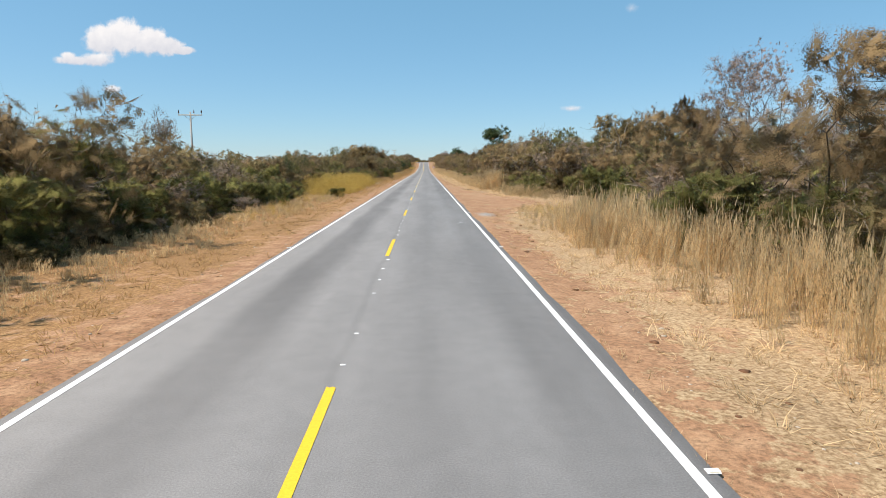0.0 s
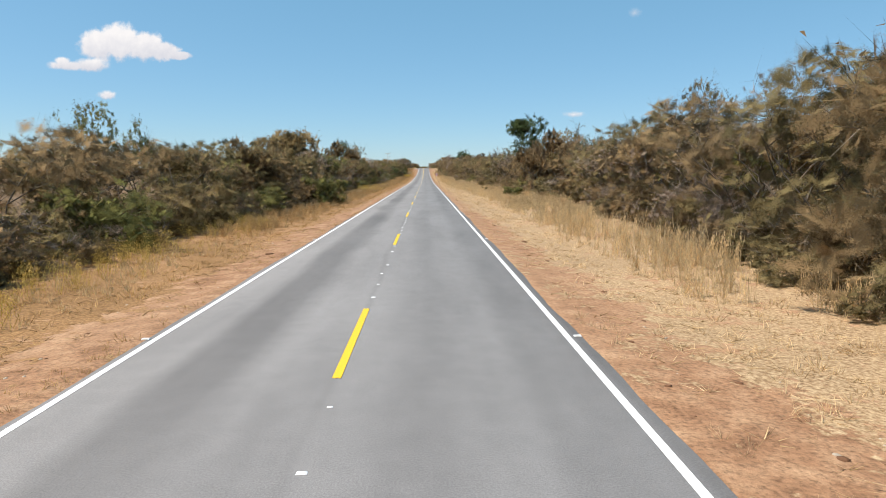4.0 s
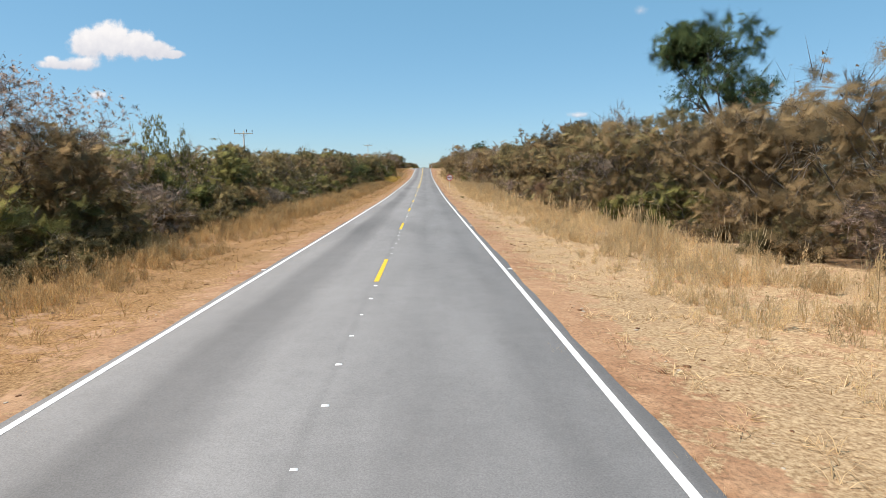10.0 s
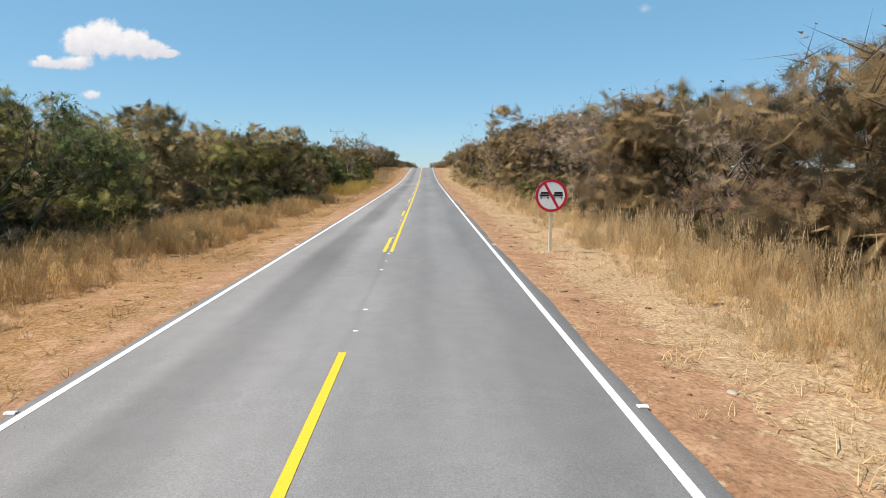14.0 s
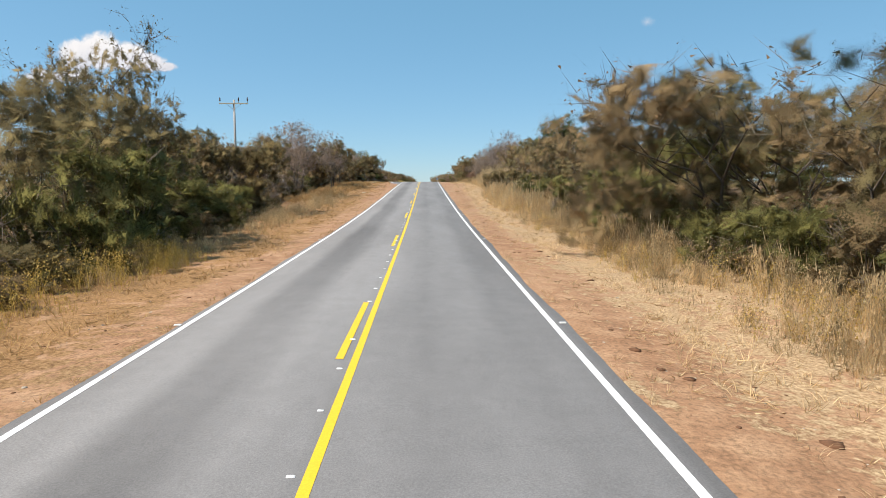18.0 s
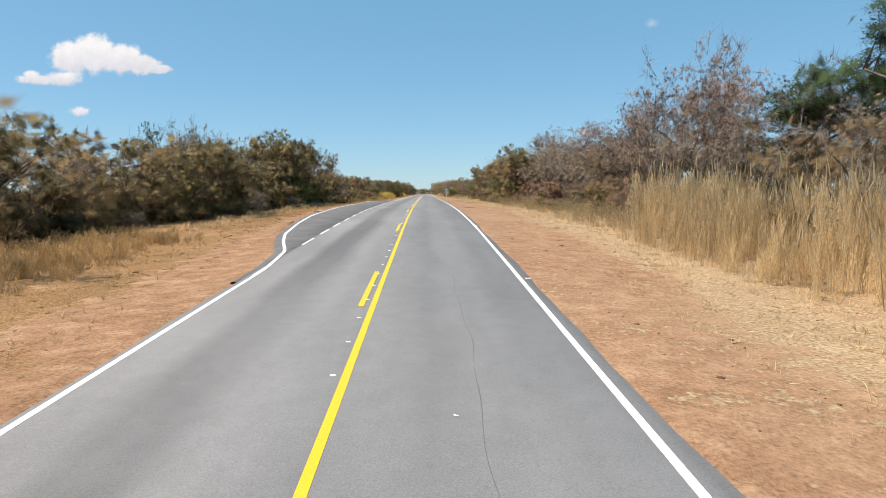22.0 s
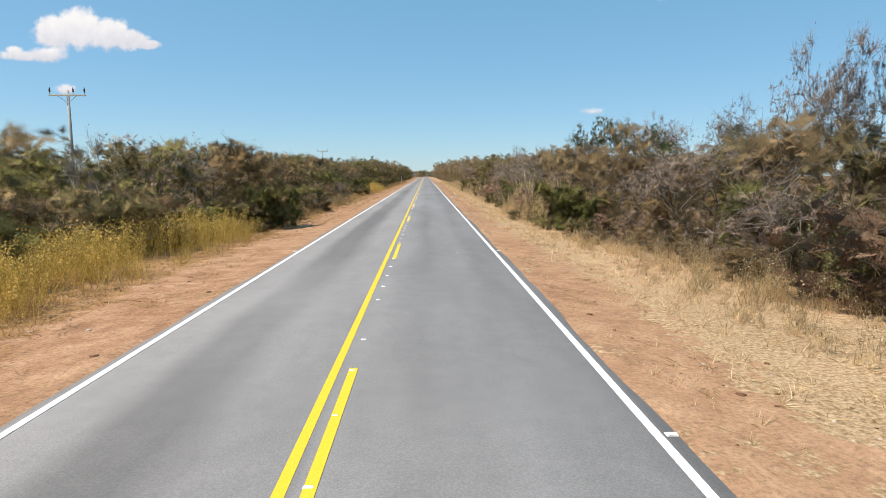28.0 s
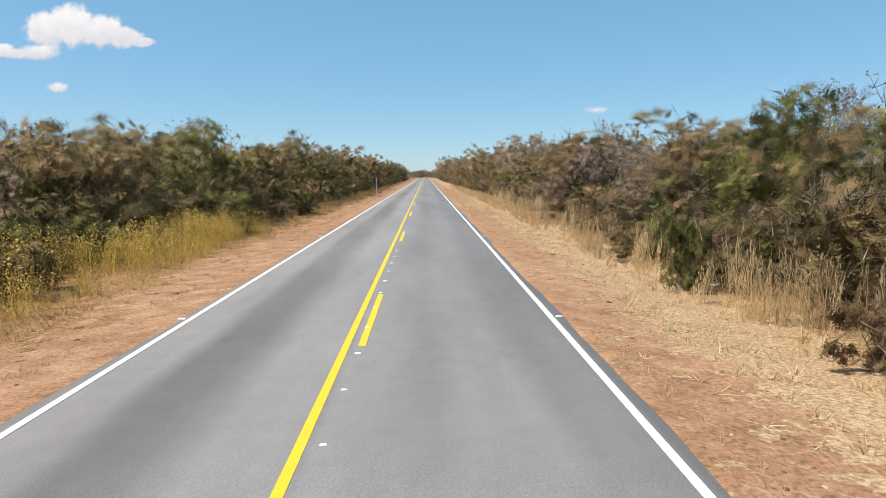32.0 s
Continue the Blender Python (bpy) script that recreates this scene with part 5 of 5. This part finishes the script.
# sealed cracks wandering along the lane
def crack(x, s0, s1, width, seed):
    wob = ragged(x, .07, seed)
    ob = new("crack", strip("crack", s0, s1, lambda s: wob(s) - width * (.6 + .4 * math.sin(s * 3.1)), lambda s: wob(s) + width * (.6 + .4 * math.sin(s * 2.3)), .0035, M_CRACK, .35))
    return tagged(ob, "thin dark sealed crack in the asphalt", "crack", "road cracks", "structure")


for k, (x, s0, s1) in enumerate(((1.85, 503, 518), (2.25, 688, 712))):
    crack(x, s0, s1, .007, k)


# ------------------------------------------------------------------ studs by the edge lines
def stud():
    e = new("road_stud")
    bm = bmesh.new()
    box(bm, 0, 0, .012, .13, .10, .024, .008)
    for v in bm.verts:
        if v.co.z > .015:
            v.co.y *= .6
    part("body", bm, M_SIGNWHITE, e)
    bm = bmesh.new()
    box(bm, 0, -.043, .012, .09, .008, .012)
    part("reflector", bm, M_POST, e, "pale reflector strip")
    return tagged(e, "small white reflective stud on the asphalt by the edge line", "road stud", "edge studs")


first_stud = None
for k in range(0, 51):
    s = 5.3 + 16 * k
    for x in (EDGE_R + .18, EDGE_L - .16):
        if x < 0 and 515 < s < 600:
            continue
        m = pose(x, s, float(road_z(s)) + .001, lay(s), 0, 0)
        if first_stud is None:
            first_stud = stud()
            first_stud.matrix_basis = m
        else:
            copy_thing(first_stud, m)


# ------------------------------------------------------------------ signs
def disc(bm, r0, y0, y1, seg=40, cz=0.0, r_in=0.0):
    """A round plate (or ring) facing -y."""
    a = [2 * math.pi * k / seg for k in range(seg)]
    rings = [[bm.verts.new((rr * math.cos(t), y, cz + rr * math.sin(t))) for t in a] for rr, y in ((r_in, y1), (r_in, y0), (r0, y0), (r0, y1))] if r_in else \
            [[bm.verts.new((r0 * math.cos(t), y, cz + r0 * math.sin(t))) for t in a] for y in (y0, y1)]
    n = len(rings)
    for i in range(n if r_in else 1):
        p, q = rings[i], rings[(i + 1) % n]
        for k in range(seg):
            bm.faces.new((p[k], p[(k + 1) % seg], q[(k + 1) % seg], q[k]))
    if not r_in:
        bm.faces.new(rings[0])
        bm.faces.new(rings[1])
    bmesh.ops.recalc_face_normals(bm, faces=bm.faces)


def no_passing_sign(x, s):
    e = new("no_passing_sign")
    z = 2.0
    bm = bmesh.new()
    box(bm, 0, .035, 1.2, .1, .09, 2.7, .01)
    part("post", bm, M_POST, e, "cream painted wooden post")
    bm = bmesh.new()
    disc(bm, .58, -.030, -.018, 48, z)
    part("plate", bm, M_SIGNWHITE, e, "white round face")
    bm = bmesh.new()
    disc(bm, .58, -.036, -.031, 48, z, .485)
    part("border", bm, M_SIGNRED, e, "red ring border")
    bm = bmesh.new()
    rot = Matrix.Translation((0, 0, z)) @ Matrix.Rotation(radians(60), 4, "Y")
    box(bm, 0, -.0345, 0, .98, .004, .095, 0, rot)
    part("slash", bm, M_SIGNRED, e, "red diagonal bar")
    for cx in (-.245, .245):
        bm = bmesh.new()
        box(bm, cx, -.032, z + .01, .35, .003, .072)
        box(bm, cx + .008, -.032, z + .098, .3, .003, .07)
        box(bm, cx, -.032, z - .05, .35, .003, .012)
        for wx in (-.125, .125):
            rod(bm, (cx + wx, -.0335, z - .085), (cx + wx, -.0305, z - .085), .026, None, 12)
        part("car_figure", bm, M_SIGNBLACK, e, "black car figure")
    for bz in (-.38, .38):
        bm = bmesh.new()
        rod(bm, (0, -.042, z + bz), (0, -.03, z + bz), .012, None, 8)
        part("bolt", bm, M_STEEL, e)
    e.matrix_basis = pose(x, s, float(ground_z(x, s)), 0, 0, 3)
    return tagged(e, "round no-overtaking sign with red ring on a cream post", "road sign")


no_passing_sign(5.72, 340.1)


def bus_stop_sign(x, s):
    e = new("bus_stop_sign")
    bm = bmesh.new()
    box(bm, 0, .04, .85, .13, .09, 2.1, .008)
    part("post", bm, M_POST, e, "cream painted post")
    bm = bmesh.new()
    box(bm, 0, -.02, 1.66, .6, .012, .72, .004)
    part("rim", bm, M_SIGNWHITE, e, "white rim")
    bm = bmesh.new()
    box(bm, 0, -.029, 1.66, .53, .006, .65, .002)
    part("plate", bm, M_SIGNBLUE, e, "blue rectangular face")
    bm = bmesh.new()
    box(bm, 0, -.035, 1.81, .38, .004, .17)
    part("field", bm, M_SIGNWHITE, e, "white field")
    bm = bmesh.new()
    box(bm, 0, -.035, 1.64, .4, .004, .11)
    for wx in (-.12, .12):
        rod(bm, (wx, -.037, 1.575), (wx, -.033, 1.575), .032, None, 12)
    part("bus_figure", bm, M_SIGNBLACK, e, "black bus figure")
    bm = bmesh.new()
    box(bm, 0, -.035, 1.46, .4, .004, .08)
    part("writing_bar", bm, M_SIGNWHITE, e, "white bar of writing")
    e.matrix_basis = pose(x, s, float(ground_z(x, s)), 0, 0, 2)
    return tagged(e, "blue bus stop sign with a white field on a cream post", "road sign")


bus_stop_sign(5.15, 616.5)


def sign_from_behind(x, s):
    e = new("road_sign")
    bm = bmesh.new()
    box(bm, 0, 0, 1.2, .08, .08, 2.6, .006)
    part("post", bm, M_POST, e, "pale painted post")
    bm = bmesh.new()
    disc(bm, .52, .045, .057, 40, 2.1)
    part("plate", bm, M_GREYBACK, e, "dark grey back of the round plate")
    bm = bmesh.new()
    box(bm, 0, .04, 2.1, .5, .01, .05)
    part("brace", bm, M_STEEL, e)
    e.matrix_basis = pose(x, s, float(ground_z(x, s)), 0, 0, 0)
    return tagged(e, "round road sign seen from its dark back on a pale post", "road sign")


sign_from_behind(-5.6, 815)


# ------------------------------------------------------------------ power poles
def power_pole():
    e = new("power_pole")
    bm = bmesh.new()
    rod(bm, (0, 0, -.5), (0, 0, 9.7), .17, .10, 12)
    part("pole", bm, M_CONCRETE, e, "tapered grey concrete pole", True)
    bm = bmesh.new()
    box(bm, 0, -.13, 9.3, 3.0, .1, .12, .012)
    part("crossarm", bm, M_BONE, e, "weathered wooden crossarm")
    for sg in (-1, 1):
        bm = bmesh.new()
        rod(bm, (sg * .75, -.13, 9.25), (0, -.13, 8.65), .018, None, 6)
        part("brace", bm, M_STEEL, e)
    for x in (-1.42, 0.5, 1.42):
        bm = bmesh.new()
        rod(bm, (x, -.13, 9.35), (x, -.13, 9.55), .016, None, 6)
        for k in range(3):
            rod(bm, (x, -.13, 9.55 + .1 * k), (x, -.13, 9.64 + .1 * k), .085, .05, 10)
        rod(bm, (x, -.13, 9.83), (x, -.13, 9.95), .035, .03, 8)
        part("insulator", bm, M_INSUL, e, "brown porcelain insulator")
    return tagged(e, "concrete power pole with a crossarm and three insulators", "power pole", "power poles")


pole0 = None
for s, x, tall in ((80, -28.5, 1), (226, -28.5, 1), (330, -28.5, 1), (488.6, -22.8, 1.2), (600, -28.5, 1), (692, -28.5, 1), (819, -28.5, 1), (915, -28.5, 1)):
    m = pose(x, s, float(ground_z(x, s)), 0, 0, 0) @ Matrix.Scale(tall, 4)
    if pole0 is None:
        pole0 = power_pole()
        pole0.matrix_basis = m
    else:
        copy_thing(pole0, m)


# ------------------------------------------------------------------ clutter on the verge
def stick(x, s, length, radius, turn, label, name="branch", mat=M_BONE, bend=.12):
    g = np.random.default_rng(int(s * 10) % 9973)
    n = 6
    pts = [(length * (k / n - .5), bend * length * math.sin(k * 1.1 + s) * .5, .03 + abs(math.sin(k * 1.9)) * .05) for k in range(n + 1)]
    v, f = limb_tube(pts, np.linspace(radius, radius * .5, n + 1), 6)
    v2, f2 = limb_tube([pts[3], (pts[3][0] + length * .12, pts[3][1] + length * .16, .1), (pts[3][0] + length * .2, pts[3][1] + length * .3, .06)], [radius * .6, radius * .45, radius * .25], 5)
    v, f = join([(v, f), (v2, f2)])
    ob = new(name, mesh_from(name, v, f, mat))
    ob.matrix_basis = pose(x, s, float(ground_z(x, s)) - .01, 0, 0, turn)
    return tagged(ob, label, "branch")


stick(8.2, 534.2, .55, .035, 10, "sun-bleached broken branch lying on red soil")
stick(9.0, 535.4, .6, .022, 60, "thin dry branch lying on red soil")
stick(8.4, 537.6, .8, .02, -20, "thin dry branch lying on red soil")
stick(5.4, 560.0, 1.0, .03, 4, "thin dark branch lying on bare soil", mat=M_BARK)
stick(6.9, 79.8, .8, .025, -30, "thin dark branch lying on bare soil", mat=M_BARK)
stick(7.2, 38.7, .9, .025, -12, "pale dry branch lying by the grass")
stick(13.5, 170, 1.6, .05, 6, "pale dry branch lying under shrubs")
stick(-6.9, 490.9, .5, .05, 20, "small pale piece of wood on the verge")
stick(13.2, 186, 1.4, .07, 75, "pale bent branch standing out of the scrub")
stick(-6.8, 548, 1.2, .05, 70, "pale dry branch lying by the bus bay")


def stake(x, s, hgt):
    bm = bmesh.new()
    rod(bm, (0, 0, -.2), (.06, .02, hgt * .6), .05, .045, 7)
    rod(bm, (.06, .02, hgt * .58), (.03, 0, hgt), .044, .035, 7)
    ob = new("wooden_stake", bm_mesh("wooden_stake", bm, M_BARK))
    ob.matrix_basis = pose(x, s, float(ground_z(x, s)))
    return tagged(ob, "thin upright weathered wooden stake in the grass", "stake")


stake(-13.4, 42.3, 2.4)


# pale gravel patch by the track that leaves the road
items = []
g = np.random.default_rng(4)
for k in range(420):
    x, s = 4.75 + float(g.normal()) * .28, 36.6 + float(g.normal()) * .75
    if x > 4.15:
        items.append((*stones[k % 3], place(x, s, float(g.uniform(.015, .045)), float(g.uniform(0, 6)))))
v, f = tile(items)
tagged(new("gravel_patch", mesh_from("gravel_patch", v, f, M_CONCRETE)), "patch of grey gravel at the asphalt's edge", "gravel", kind="stuff")
items = []
for k in range(500):
    x, s = 4.9 + float(g.normal()) * .22, 717.6 + float(g.normal()) * .55
    v, f = LITTER[k % 3]
    items.append((v, f, place(x, s, float(g.uniform(.3, .6)), float(g.uniform(0, 6)), 1.0, -.01)))
v, f = tile(items)
tagged(new("straw_heap", mesh_from("straw_heap", v, f, M_BONE)), "small flat heap of bleached straw on the verge", "straw", kind="stuff")


# ------------------------------------------------------------------ clouds, far behind everything
def cloud_material(name, lobes, grainy, soft):
    """A far cloud: lobes are (x, z, half width, half height) in metres on its own sheet."""
    mat = bpy.data.materials.new(name)
    mat.use_nodes = True
    t = mat.node_tree
    t.nodes.remove(t.nodes["Principled BSDF"])
    co = t.nodes.new("ShaderNodeTexCoord").outputs["Object"]
    total, low = None, None

    def mth(op, a, b=0.0, c=None):
        n = t.nodes.new("ShaderNodeMath")
        n.operation = op
        for sock, v in zip(n.inputs, (a, b, c)):
            if v is None:
                continue
            if isinstance(v, (int, float)):
                sock.default_value = v
            else:
                t.links.new(v, sock)
        return n.outputs[0]

    nz = t.nodes.new("ShaderNodeTexNoise")
    nz.inputs["Scale"].default_value, nz.inputs["Detail"].default_value, nz.inputs["Roughness"].default_value = grainy, 5.0, .55
    t.links.new(co, nz.inputs["Vector"])
    sep = t.nodes.new("ShaderNodeSeparateXYZ")
    t.links.new(co, sep.inputs[0])
    for x, z, a, b in lobes:
        u = mth("DIVIDE", mth("SUBTRACT", sep.outputs["X"], x), a)
        w = mth("DIVIDE", mth("SUBTRACT", sep.outputs["Z"], z), b)
        d = mth("SUBTRACT", 1.0, mth("SQRT", mth("ADD", mth("MULTIPLY", u, u), mth("MULTIPLY", w, w))))
        total = d if total is None else mth("MAXIMUM", total, d)
    dens = mth("ADD", total, mth("MULTIPLY", mth("SUBTRACT", nz.outputs["Fac"], .5), .85))
    rp = t.nodes.new("ShaderNodeMapRange")
    rp.inputs["From Min"].default_value, rp.inputs["From Max"].default_value = 0.02, soft
    rp.interpolation_type = "SMOOTHSTEP"
    t.links.new(dens, rp.inputs["Value"])
    # shade is painted in: grey towards the base, sunlit white towards the top
    tone = t.nodes.new("ShaderNodeValToRGB")
    tone.color_ramp.elements[0].color = (.66, .69, .76, 1)
    tone.color_ramp.elements[1].color = (1.0, .99, .97, 1)
    zmid = sum(q[1] for q in lobes) / len(lobes)
    hmax = max(q[3] for q in lobes)
    t.links.new(mth("ADD", mth("DIVIDE", mth("SUBTRACT", sep.outputs["Z"], zmid), hmax * 1.6), mth("ADD", mth("MULTIPLY", nz.outputs["Fac"], .9), .12)), tone.inputs[0])
    # the sheet glows by itself in place of sunlight
    em = t.nodes.new("ShaderNodeEmission")
    em.inputs["Strength"].default_value = .7
    t.links.new(tone.outputs[0], em.inputs["Color"])
    tr = t.nodes.new("ShaderNodeBsdfTransparent")
    mx = t.nodes.new("ShaderNodeMixShader")
    t.links.new(rp.outputs[0], mx.inputs[0])
    t.links.new(tr.outputs[0], mx.inputs[1])
    t.links.new(em.outputs[0], mx.inputs[2])
    t.links.new(mx.outputs[0], t.nodes["Material Output"].inputs["Surface"])
    return mat


def cloud(x, z, lobes, grainy, soft, label, y=4940):
    half_w = max(abs(q[0]) + q[2] for q in lobes) * 1.5
    half_h = max(abs(q[1]) + q[3] for q in lobes) * 1.6
    bm = bmesh.new()
    bm.faces.new([bm.verts.new(c) for c in ((-half_w, 0, -half_h), (half_w, 0, -half_h), (half_w, 0, half_h), (-half_w, 0, half_h))])
    ob = new("cloud", bm_mesh("cloud", bm, cloud_material("cloud", lobes, grainy, soft)))
    ob.matrix_basis = pose(x, y, z)
    return tagged(ob, label, "cloud", kind="structure")


CL = 4577 / F_PX           # metres at the clouds' distance for each unit of the view
def lobed(*lobes):
    return [tuple(q * CL for q in b) for b in lobes]


cloud(-538 * CL, 226 * CL, lobed((-44, 2, 42, 34), (-8, 8, 50, 37), (36, 0, 44, 31), (66, -8, 36, 20), (96, -17, 26, 9)),
      .013, .42, "white fair-weather cloud with a grey base")
cloud(-616 * CL, 191 * CL, lobed((-16, -1, 46, 10), (22, 0, 40, 14), (-26, 6, 18, 10)), .013, .55, "thin pale lower part of a fair-weather cloud", 4900)
cloud(-574 * CL, 140 * CL, [(0, 0, 20 * CL, 10 * CL)], .03, .7, "small white cloud puff")
cloud(276 * CL, 108 * CL, [(0, 0, 26 * CL, 7 * CL)], .03, 1.2, "faint thin cloud wisp")
cloud(382 * CL, 290 * CL, [(0, 0, 16 * CL, 11 * CL)], .03, 2.2, "faint thin cloud wisp")
